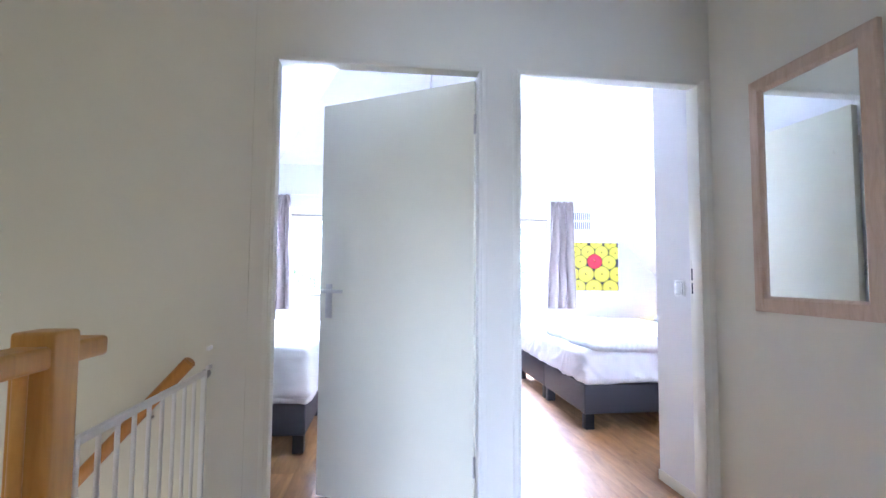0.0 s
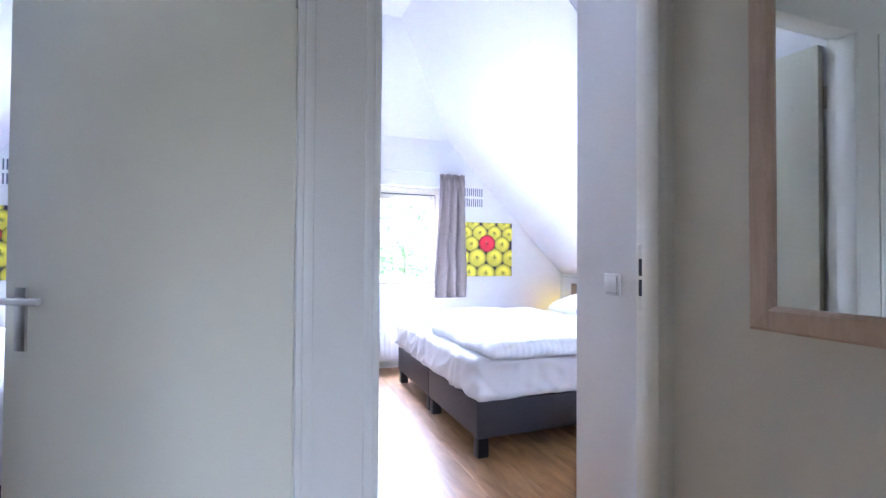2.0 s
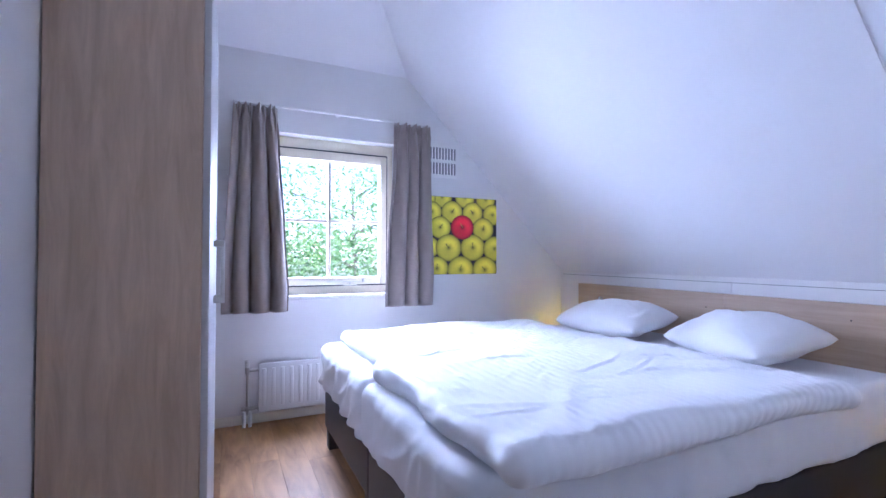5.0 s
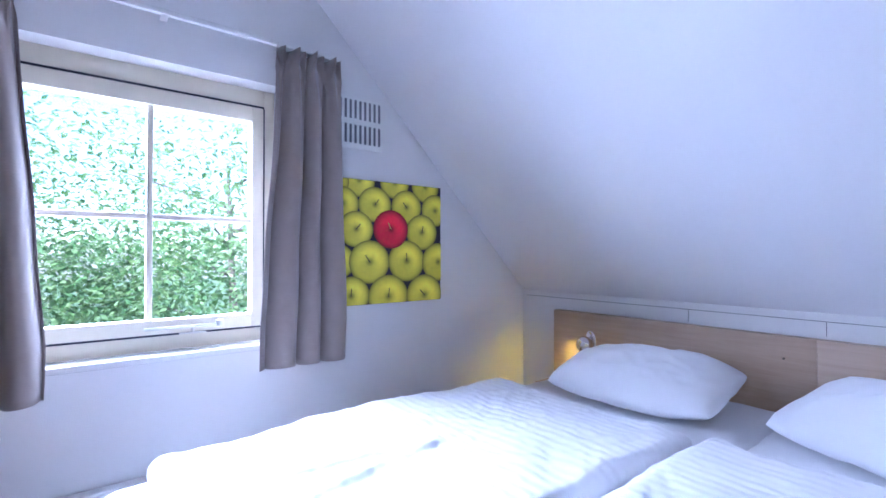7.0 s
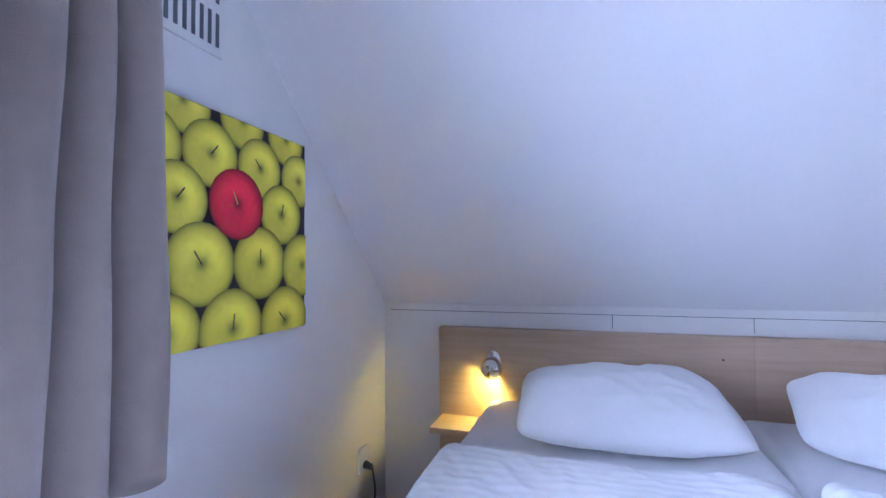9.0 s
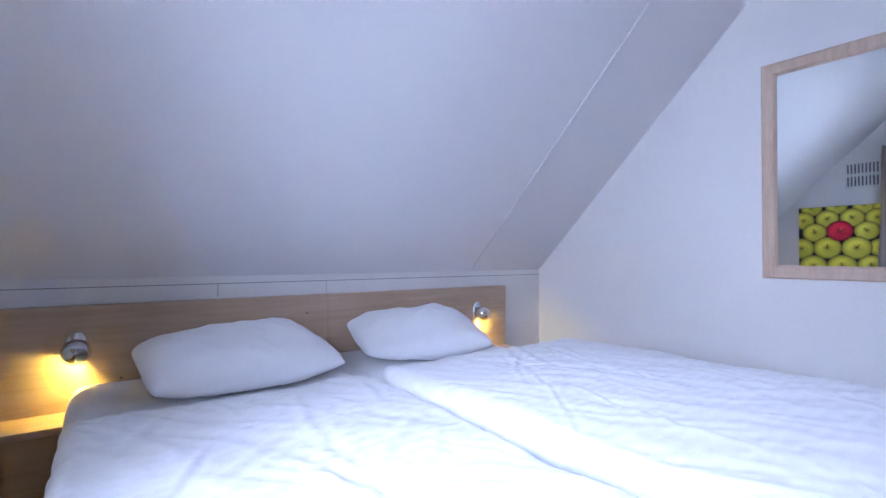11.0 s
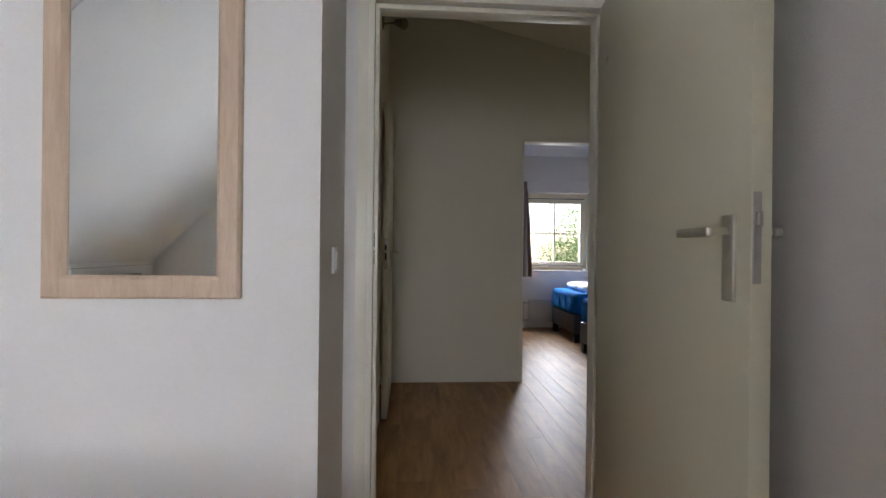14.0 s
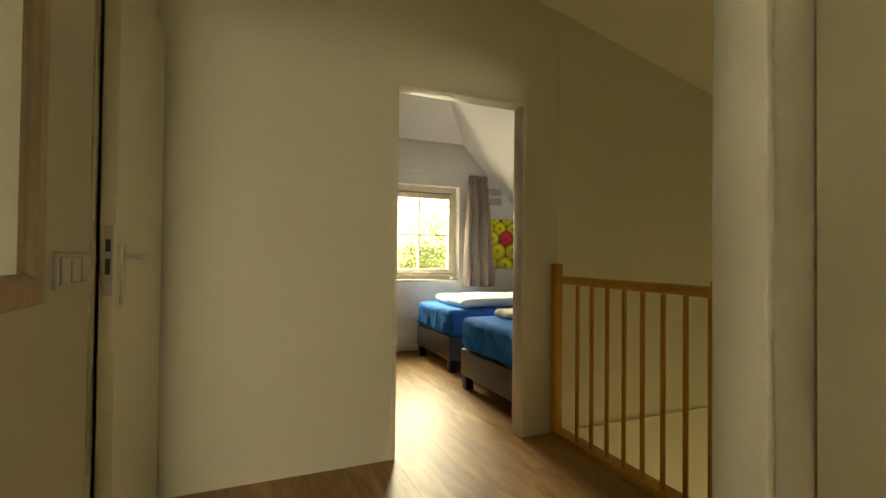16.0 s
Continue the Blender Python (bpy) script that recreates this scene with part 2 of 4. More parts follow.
def tube(a, b, r, seg=14, bm=None, r2=None, bevel=0.0):
    a, b = Vector(a), Vector(b)
    own = bmesh.new()
    bmesh.ops.create_cone(own, cap_ends=True, segments=seg, radius1=r, radius2=r if r2 is None else r2, depth=(b - a).length)
    if bevel:
        ring = [e for e in own.edges if abs(e.verts[0].co.z - e.verts[1].co.z) < 1e-6]
        bmesh.ops.bevel(own, geom=ring, offset=bevel, segments=2, affect="EDGES")
    q = (b - a).to_track_quat("Z", "Y").to_matrix().to_4x4()
    bmesh.ops.transform(own, matrix=Matrix.Translation((a + b) / 2) @ q, verts=own.verts)
    return join(bm, own)


def ball(c, r, bm=None, scale=(1, 1, 1), seg=20):
    own = bmesh.new()
    bmesh.ops.create_uvsphere(own, u_segments=seg, v_segments=seg // 2, radius=r)
    bmesh.ops.scale(own, vec=scale, verts=own.verts)
    bmesh.ops.translate(own, vec=c, verts=own.verts)
    return join(bm, own)


def prism_y(poly, y0, y1, bm=None):
    """A wall whose outline lies in x and z, thick from y0 to y1."""
    own = bmesh.new()
    a = [own.verts.new((x, y0, z)) for x, z in poly]
    b = [own.verts.new((x, y1, z)) for x, z in poly]
    own.faces.new(a)
    own.faces.new(b[::-1])
    for i in range(len(poly)):
        j = (i + 1) % len(poly)
        own.faces.new((a[i], a[j], b[j], b[i]))
    return join(bm, own)


def slab(quad, thick, bm=None):
    """A flat slab under four corners in order; thick: a vector from the given face to the other."""
    own = bmesh.new()
    t = Vector(thick)
    a = [own.verts.new(Vector(p)) for p in quad]
    b = [own.verts.new(Vector(p) + t) for p in quad]
    own.faces.new(a)
    own.faces.new(b[::-1])
    for i in range(len(quad)):
        j = (i + 1) % len(quad)
        own.faces.new((a[i], a[j], b[j], b[i]))
    return join(bm, own)


def structure(name, bm, material, label="", smooth=False):
    return tagged(part(name, bm, material, None, label, smooth), kind="structure")


# ---- the house ----
# plan in metres: x east, y north; attic floor at z = 0; roof line z = 4.91 - x to the east and 3.61 + x to the west
X_W, X_E = -2.62, 3.92
Y_S, Y_N = -2.80, 5.70
Y_OPP0, Y_OPP1 = -0.19, -0.09
Y_DW0, Y_DW1 = 1.945, 2.04
X_LE = 1.725
TOP = 3.30
DOOR_H = 2.072


def roof_x(z):
    return 4.91 - z


def gable_above(z):
    return [(1.3 - roof_x(z), z), (1.3 - roof_x(TOP), TOP), (roof_x(TOP), TOP), (roof_x(z), z)]


def cross_wall(name, y0, y1, openings, label, z_open0=0.0, z_open1=DOOR_H, landing=0):
    """A wall across the house, from knee wall to knee wall, with openings (x0, x1)."""
    bm = None
    xa = X_W
    for a, b in openings:
        bm = low_piece(bm, xa, a, y0, y1, z_open1)
        if z_open0 > 0:
            bm = box(a, b, y0, y1, 0, z_open0, bm=bm)
        xa = b
    bm = low_piece(bm, xa, X_E, y0, y1, z_open1)
    bm = prism_y(gable_above(z_open1), y0, y1, bm)
    wall = structure(name, bm, [M_WALL, M_LANDING], label)
    for f in wall.data.polygons:
        f.material_index = 1 if f.normal.y * landing > 0.9 else 0
    return wall


def low_piece(bm, a, b, y0, y1, z1):
    """The part of a cross wall from x = a to b below z1, cut by the roof."""
    poly = [(a, 0), (b, 0)]
    if b > roof_x(z1):
        poly += [(b, 4.91 - b), (roof_x(z1), z1)]
    else:
        poly += [(b, z1)]
    if a < 1.3 - roof_x(z1):
        poly += [(1.3 - roof_x(z1), z1), (a, 3.61 + a)]
    else:
        poly += [(a, z1)]
    return prism_y(poly, y0, y1, bm)


# window walls with their openings
WIN_Z0, WIN_Z1 = 0.82, 1.962
cross_wall("wall_north", Y_N, Y_N + 0.26, [(-1.04, -0.07), (1.37, 2.34)], "white painted gable wall with two window openings", WIN_Z0, WIN_Z1)
cross_wall("wall_south", Y_S - 0.26, Y_S, [(-1.07, -0.10)], "white painted gable wall with one window opening", WIN_Z0, WIN_Z1)
cross_wall("wall_landing_south", Y_OPP0, Y_OPP1, [(-0.257, 0.593)], "white painted inner wall with a doorway, cream towards the landing", 0, 2.072, 1)
cross_wall("wall_landing_north", Y_DW0, Y_DW1, [(-0.287, 0.647), (0.763, 1.692)], "white painted inner wall with two doorways, cream towards the landing", 0, 2.072, -1)

# walls along the house
structure("wall_partition", prism_y([(0.66, 0), (0.76, 0), (0.76, TOP), (0.66, TOP)], Y_DW1, Y_N), M_WALL, "white painted wall between the two bedrooms")
structure("wall_niche", box(1.777, 1.88, Y_DW1, 2.50, 0, 3.03), M_WALL, "white painted side wall of the bedroom entrance")
structure("wall_mirror", prism_y([(1.88, 0), (X_E, 0), (X_E, 4.91 - X_E), (1.88, 3.03)], 2.40, 2.50), M_WALL, "white painted wall that carries the long mirror")
bm = box(X_LE, X_LE + 0.1, Y_OPP1, -0.07, 0, 3.11)
bm = box(X_LE, X_LE + 0.1, 0.78, Y_DW0, 0, 3.11, bm=bm)
bm = box(X_LE, X_LE + 0.1, -0.07, 0.78, DOOR_H, 3.11, bm=bm)
structure("wall_landing_east", bm, M_LANDING, "cream-toned landing wall with a doorway")

# knee walls: lower board and a strip above a dark joint
for side, x, s in (("east", X_E, 1), ("west", X_W, -1)):
    bm = box(*sorted((x, x + s * 0.1)), Y_S, Y_N, 0, 1.0)
    structure("wall_knee_" + side, bm, M_WALL, "white painted knee wall under the sloping roof")
knee = structure("knee_joint", box(X_E - 0.003, X_E - 0.0002, 2.50, 5.668, 0.90, 0.959), M_SLOT, "white knee wall boards with thin dark joints")
for a, b in ((Y_DW1 + 0.46, 4.1365), (4.1395, 4.6515), (4.6545, 5.668)):
    part("knee_board", box(X_E - 0.008, X_E - 0.0035, a, b, 0.0, 0.9555), M_WALL, knee)
structure("knee_strip", box(X_E - 0.008, X_E - 0.0005, 2.50, Y_N, 0.958, 0.985), M_WALL, "white strip over the knee boards")

# sloping roof, half hips at both ends and the flat top
bm = slab([(X_E, Y_S, 0.99), (X_E, Y_N, 0.99), (roof_x(TOP), Y_N, TOP), (roof_x(TOP), Y_S, TOP)], (0.1, 0, 0.1))
structure("ceiling_slope_east", bm, M_SLOPE, "smooth white sloping ceiling")
bm = None
for ya, yb in ((Y_S, Y_OPP0 + 0.05), (Y_DW1 - 0.05, Y_N)):
    bm = slab([(X_W, ya, 0.99), (X_W, yb, 0.99), (1.3 - roof_x(TOP), yb, TOP), (1.3 - roof_x(TOP), ya, TOP)], (-0.1, 0, 0.1), bm)
structure("ceiling_slope_west", bm, M_SLOPE, "smooth white sloping ceiling")
structure("ceiling_top", box(1.3 - roof_x(TOP) - 0.05, roof_x(TOP) + 0.05, Y_S, Y_N, TOP, TOP + 0.1), M_SLOPE, "white flat ceiling")
HIP_Z = 2.49
for side, y, s in (("north", Y_N, 1), ("south", Y_S, -1)):
    back = y - s * (TOP - HIP_Z) / 0.88
    xe, xw = roof_x(HIP_Z), 1.3 - roof_x(HIP_Z)
    bm = slab([(xw, y, HIP_Z), (xe, y, HIP_Z), (roof_x(TOP), back, TOP), (1.3 - roof_x(TOP), back, TOP)], (0, s * 0.06, 0.06))
    structure("ceiling_hip_" + side, bm, M_SLOPE, "white half-hip ceiling over the window wall")
# the boarded strip of the slope beside the mirror wall stands proud
nrm = Vector((-1, 0, -1)).normalized() * 0.003
bm = slab([Vector(p) + nrm for p in ((X_E - 0.02, 2.50, 1.01), (X_E - 0.02, 3.145, 1.01), (roof_x(TOP), 3.145, TOP), (roof_x(TOP), 2.50, TOP))], -nrm * 1.05)
lift = nrm * 2.6
bm2 = slab([Vector(p) + lift for p in ((X_E - 0.02, 3.130, 1.01), (X_E - 0.02, 3.162, 1.01), (roof_x(TOP), 3.162, TOP), (roof_x(TOP), 3.130, TOP))], -lift * 1.02)
bmesh.ops.bevel(bm2, geom=[e for e in bm2.edges if e.calc_length() > 1], offset=0.003, segments=2, affect="EDGES")
structure("ceiling_cover_strip", bm2, M_SLOPE, "thin white cover strip on the sloping ceiling")
structure("ceiling_slope_board", bm, M_SLOPE, "white board strip on the sloping ceiling")
# unseen shell over the roof, added to keep daylight out
bm = slab([(X_E + 0.3, Y_S - 0.5, 0.8), (X_E + 0.3, Y_N + 0.5, 0.8), (0.65, Y_N + 0.5, 4.45), (0.65, Y_S - 0.5, 4.45)], (0.1, 0, 0.1))
for ya, yb in ((Y_S - 0.5, Y_OPP0 + 0.02), (Y_DW1 - 0.02, Y_N + 0.5)):
    bm = slab([(X_W - 0.3, ya, 0.8), (X_W - 0.3, yb, 0.8), (0.65, yb, 4.45), (0.65, ya, 4.45)], (-0.1, 0, 0.1), bm)
bm = box(X_W - 0.3, 0.65, Y_OPP0 - 0.05, Y_DW1 + 0.05, 3.5, 3.6, bm=bm)
bm = box(X_W - 0.3, X_W - 0.2, Y_OPP0 - 0.05, Y_DW1 + 0.05, -0.2, 3.5, bm=bm)
structure("daylight_shield", bm, M_LEATHER2, "unseen dark shell over the house that keeps daylight out")

# floor slab with the stair opening, and the shaft below it
SX0, SX1, SY0, SY1 = -2.30, -0.53, Y_OPP1, Y_DW0
bm = box(X_W, X_E, Y_S, SY0, -0.2, -0.012)
bm = box(X_W, X_E, SY1, Y_N, -0.2, -0.012, bm=bm)
bm = box(SX1, X_E, SY0, SY1, -0.2, -0.012, bm=bm)
bm = box(X_W, SX0, SY0, SY1, -0.2, -0.012, bm=bm)
floor = structure("floor", bm, M_UNDER, "reddish brown laminate plank floor")
bm = box(SX0 - 0.1, SX0, SY0, SY1, -2.7, -0.0, bm=None)
bm = box(SX0, SX1, SY0 - 0.1, SY0 - 0.006, -2.7, -0.2, bm=bm)
bm = box(SX0, SX1, SY1 + 0.006, SY1 + 0.1, -2.7, -0.2, bm=bm)
bm = box(SX1, SX1 + 0.1, SY0, SY1, -2.7, -0.2, bm=bm)
structure("wall_stairwell", bm, M_LANDING, "cream-toned walls of the stairwell")
structure("ceiling_landing", slab([(-2.45, SY0 - 0.04, 2.247), (-2.45, SY1 + 0.04, 2.247), (1.84, SY1 + 0.04, 3.233), (1.84, SY0 - 0.04, 3.233)], (0, 0, 0.08)), M_LANDING, "white gently sloping ceiling over the landing")
structure("wall_landing_south_side", box(-2.5, -0.50, Y_OPP0, Y_OPP1 + 0.0025, -0.03, 3.5), M_LANDING, "cream-toned wall beside the stairwell")
structure("wall_landing_north_side", box(-2.5, -0.345, Y_DW0 - 0.0025, Y_DW1, 0.0, 3.5), M_LANDING, "cream-toned wall beside the stairwell")
structure("wall_stairwell_west", box(SX0 - 0.1, SX0, SY0, SY1, 0.0, 2.6), M_LANDING, "cream-toned wall behind the stairwell")
bm = box(SX0 + 0.001, SX1 - 0.021, SY0 + 0.0005, SY0 + 0.006, -2.69, -0.031)
bm = box(SX0 + 0.001, SX1 - 0.021, SY1 - 0.006, SY1 - 0.0005, -2.69, -0.002, bm=bm)
bm = box(SX0 + 0.0005, SX0 + 0.006, SY0 + 0.007, SY1 - 0.007, -2.69, -0.002, bm=bm)
structure("stairwell_lining", bm, M_LANDING, "cream-toned lining of the stairwell")
structure("floor_below", box(SX0 - 0.1, SX1 + 0.1, SY0 - 0.1, SY1 + 0.1, -2.8, -2.7), M_UNDER, "brown floor of the storey below")
structure("stair_edge", box(SX1 - 0.02, SX1 + 0.075, SY0, 1.10, -0.22, 0.022, 0.004), M_BEECH, "beech edge board of the stair opening", True)
structure("stairwell_trim", box(SX0, SX1 - 0.02, SY0, SY0 + 0.012, -0.03, 0.0), M_TRIM, "thin trim at floor height in the stairwell")


# ---- windows ----
def make_window(name, xc, y_in, s):
    """s = 1: the wall's room side faces south."""
    w = thing(name, (xc, y_in, WIN_Z0), "cream painted wooden window with four panes", "")
    w["kind"] = "structure"
    hw, h = 0.485, WIN_Z1 - WIN_Z0

    def bx(x0, x1, d0, d1, z0, z1, bev=0.003, bm=None):
        return box(x0, x1, *sorted((s * d0, s * d1)), z0, z1, bev, bm)

    bm = bx(-hw, -hw + 0.045, 0.10, 0.20, 0.03, h)
    bm = bx(hw - 0.045, hw, 0.10, 0.20, 0.03, h, bm=bm)
    bm = bx(-hw + 0.045, hw - 0.045, 0.10, 0.20, h - 0.075, h, bm=bm)
    bm = bx(-hw + 0.045, hw - 0.045, 0.10, 0.20, 0.012, 0.07, bm=bm)
    part("window_frame", bm, M_WINDOW, w, smooth=True)
    a = hw - 0.048
    bm = bx(-a, -a + 0.052, 0.085, 0.15, 0.079, h - 0.085)
    bm = bx(a - 0.052, a - 0.004, 0.085, 0.15, 0.079, h - 0.085, bm=bm)
    bm = bx(-a + 0.052, a - 0.052, 0.085, 0.15, h - 0.15, h - 0.085, bm=bm)
    bm = bx(-a + 0.052, a - 0.052, 0.085, 0.15, 0.079, 0.135, bm=bm)
    cs = part("casement", bm, M_WINDOW, w, smooth=True)
    # near-black strips put the shade of the open gap into colour
    bm = bx(-a, a, 0.090, 0.102, h - 0.0848, h - 0.0752, 0)
    bm = bx(a - 0.0038, a + 0.003, 0.090, 0.102, 0.079, h - 0.0855, 0, bm)
    bm = bx(-a, a - 0.004, 0.092, 0.102, 0.0705, 0.0788, 0, bm)
    part("gap_strip", bm, M_SLOT, w, "near-black strips that draw the shaded gap round the casement")
    zm = 1.368 - WIN_Z0
    bm = bx(-0.011, 0.011, 0.10, 0.14, 0.135, h - 0.15, 0.003)
    bm = bx(-a + 0.052, -0.011, 0.102, 0.138, zm - 0.011, zm + 0.011, 0.003, bm)
    bm = bx(0.011, a - 0.052, 0.102, 0.138, zm - 0.011, zm + 0.011, 0.003, bm)
    part("glazing_bar", bm, M_WINDOW, cs, smooth=True)
    for x0, x1 in ((-a + 0.052, -0.011), (0.011, a - 0.052)):
        for z0, z1 in ((0.135, zm - 0.011), (zm + 0.011, h - 0.15)):
            p = part("pane", bx(x0, x1, 0.118, 0.122, z0, z1, 0), M_GLASS, cs, "clear glass")
            p.visible_shadow = False
    # sill board and its tiles
    bm = bx(-hw + 0.001, hw - 0.001, -0.018, 0.10, -0.012, 0.012, 0.004)
    part("window_sill", bm, M_SILL, w, "white glossy sill", smooth=True)
    # stay bar with its catch
    bm = bx(-0.02, 0.26, 0.060, 0.072, 0.098, 0.110, 0.003)
    bm = bx(0.10, 0.20, 0.062, 0.074, 0.074, 0.080, 0.002, bm)
    bm = tube((0.15, s * 0.068, 0.078), (0.15, s * 0.068, 0.10), 0.006, 8, bm)
    bm = tube((0.25, s * 0.066, 0.098), (0.25, s * 0.066, 0.122), 0.014, 12, bm)
    part("window_stay", bm, M_ALU, w, "metal window stay", smooth=True)
    return w


make_window("window_1", 1.855, Y_N, 1)
make_window("window_2", -0.555, Y_N, 1)
make_window("window_3", -0.585, Y_S, -1)


# ---- doors ----
def lever(parent, x, y, z, side, along):
    """Aluminium lever on a tall plate; side: which way the plate faces in y, along: which way the lever points in x."""
    bm = box(x - 0.019, x + 0.019, *sorted((y, y + side * 0.009)), z - 0.14, z + 0.036, 0.003)
    part("handle_plate", bm, M_ALU, parent, "aluminium handle plate", True)
    bm = tube((x, y + side * 0.008, z), (x, y + side * 0.05, z), 0.010, 3)
    bm = box(*sorted((x - along * 0.012, x + along * 0.115)), *sorted((y + side * 0.04, y + side * 0.058)), z - 0.0095, z + 0.0095, 0.006, bm, 3)
    part("door_handle", bm, M_ALU, parent, "aluminium lever handle", True)


def make_door(name, x0, x1, y0, y1, label, open_deg=None, hinge="left", w=0.88, lever_z=1.1, landing=-1):
    """A flush frame round the opening x0..x1 in the wall y0..y1, with a leaf if open_deg is given."""
    d = thing(name, ((x0 + x1) / 2, (y0 + y1) / 2, 0), label, "")
    d["kind"] = "structure"
    hw, t = (x1 - x0) / 2, (y1 - y0) / 2
    bm = None
    for s in (-1, 1):
        bm = box(*sorted((s * hw, s * (hw - 0.022))), -t - 0.005, t + 0.005, 0, DOOR_H, 0.002, bm)
        bm = box(*sorted((s * (hw - 0.001), s * (hw + 0.042))), *sorted((-landing * (t + 0.0032), -landing * (t + 0.0005))), 0, DOOR_H + 0.042, 0.001, bm)
        if open_deg is not None:
            bm = box(*sorted((s * (hw - 0.022), s * (hw - 0.037))), -t - 0.005, t - 0.034, 0, DOOR_H, 0.002, bm)
    if open_deg is None:
        bm = box(-hw + 0.022, hw - 0.022, -t - 0.0055, t + 0.0055, DOOR_H - 0.022, DOOR_H, 0.003, bm)
    else:
        bm = box(-hw + 0.022, hw - 0.022, -t - 0.0055, t - 0.034, DOOR_H - 0.022, DOOR_H, 0.003, bm)
        bm = box(-hw + 0.022, hw - 0.022, t - 0.034, t + 0.0055, DOOR_H - 0.004, DOOR_H + 0.001, 0.001, bm)
    for s in (-landing,):
        bm = box(-hw + 0.001, hw - 0.001, *sorted((s * (t + 0.0005), s * (t + 0.003))), DOOR_H, DOOR_H + 0.042, 0.001, bm)
    part("door_frame", bm, M_TRIM, d, "white painted steel door frame", True)
    if open_deg is None:
        return d
    s = -1 if hinge == "left" else 1
    leaf = new("door_leaf", to_mesh("door_leaf", box(0.0, w, -0.02, 0.02, 0.012, DOOR_H - 0.018, 0.002), M_DOOR, True))
    leaf.parent = d
    leaf.matrix_basis = pose(s * (hw - 0.029), t + 0.022, 0, 0, 0, open_deg)
    tagged(leaf, "pale cream painted flush door leaf")
    lever(leaf, w - 0.06, -0.02, lever_z, -1, -1)
    lever(leaf, w - 0.06, 0.02, lever_z, 1, -1)
    bm = box(w - 0.0005, w + 0.002, -0.017, -0.001, 1.065, 1.24, 0.0008)
    bm = box(w + 0.001, w + 0.012, -0.014, -0.004, 1.175, 1.202, 0.002, bm)
    part("lock_case", bm, M_STEEL, leaf, "steel lock plate with latch")
    for z in (0.25, 1.80):
        bm = tube((-0.006, 0.022 , z), (-0.006, 0.022, z + 0.09), 0.007, 10)
        part("hinge", bm, M_STEEL, leaf, "steel hinge", True)
    # strike plate in the opposite jamb
    bm = box(*sorted((-s * (hw - 0.0225), -s * (hw - 0.0215 - 0.003))), t - 0.031, t - 0.004, 1.02, 1.23, 0.0006)
    part("strike_plate", bm, M_TRIM, d, "painted strike plate")
    bm = box(*sorted((-s * (hw - 0.024), -s * (hw - 0.0262))), t - 0.026, t - 0.010, 1.13, 1.185)
    bm = box(*sorted((-s * (hw - 0.024), -s * (hw - 0.0262))), t - 0.026, t - 0.010, 1.065, 1.118, bm=bm)
    part("strike_hole", bm, M_SLOT, d, "dark latch holes")
    for sx in (-1, 1):
        for z in (0.14, 1.27, 1.93):
            bm = tube((sx * (hw - 0.0215), t - 0.045, z), (sx * (hw - 0.0245 ), t - 0.045, z), 0.005, 10)
            part("buffer", bm, M_SLOT if z > 1 and z < 1.5 else M_STEEL, d)
    return d


make_door("door_1", 0.763, 1.692, Y_DW0, Y_DW1, "open cream door in a white frame to the bedroom", 85.5, "left", 0.90, 1.165)
make_door("door_2", -0.287, 0.647, Y_DW0, Y_DW1, "half-open cream door in a white frame to the second bedroom", 149.5, "right", 0.86, 1.06)
make_door("door_3", -0.257, 0.593, Y_OPP0, Y_OPP1, "white framed doorway without a leaf", landing=1)

# ---- soft things ----


def soft_box(x0, x1, y0, y1, z0, z1, r, cuts, wrinkle=None):
    """A box with round edges of radius r on a fine grid; wrinkle(p) gives a shift."""
    bm = bmesh.new()
    bmesh.ops.create_cube(bm, size=1)
    bmesh.ops.subdivide_edges(bm, edges=bm.edges[:], cuts=cuts, use_grid_fill=True)
    lo = Vector((x0 + r, y0 + r, z0 + r))
    hi = Vector((x1 - r, y1 - r, z1 - r))
    size = Vector((x1 - x0, y1 - y0, z1 - z0))
    mid = Vector((x0 + x1, y0 + y1, z0 + z1)) / 2
    for v in bm.verts:
        p = Vector([mid[k] + v.co[k] * size[k] for k in range(3)])
        c = Vector([min(max(p[k], min(lo[k], mid[k])), max(hi[k], mid[k])) for k in range(3)])
        d = p - c
        if d.length > 1e-9:
            p = c + d.normalized() * r
        v.co = p
    if wrinkle:
        for v in bm.verts:
            v.co += wrinkle(v.co.copy())
    return bm


def ridge(p, scale, seed):
    """Crease noise: sharp valleys between soft swells, 0 to 1."""
    q = Vector((p.x * scale[0] + seed, p.y * scale[1] - seed, seed * 0.37))
    w = noise.noise_vector(q * 0.6) * 0.7
    return 1 - abs(noise.noise(q + w)) * 2


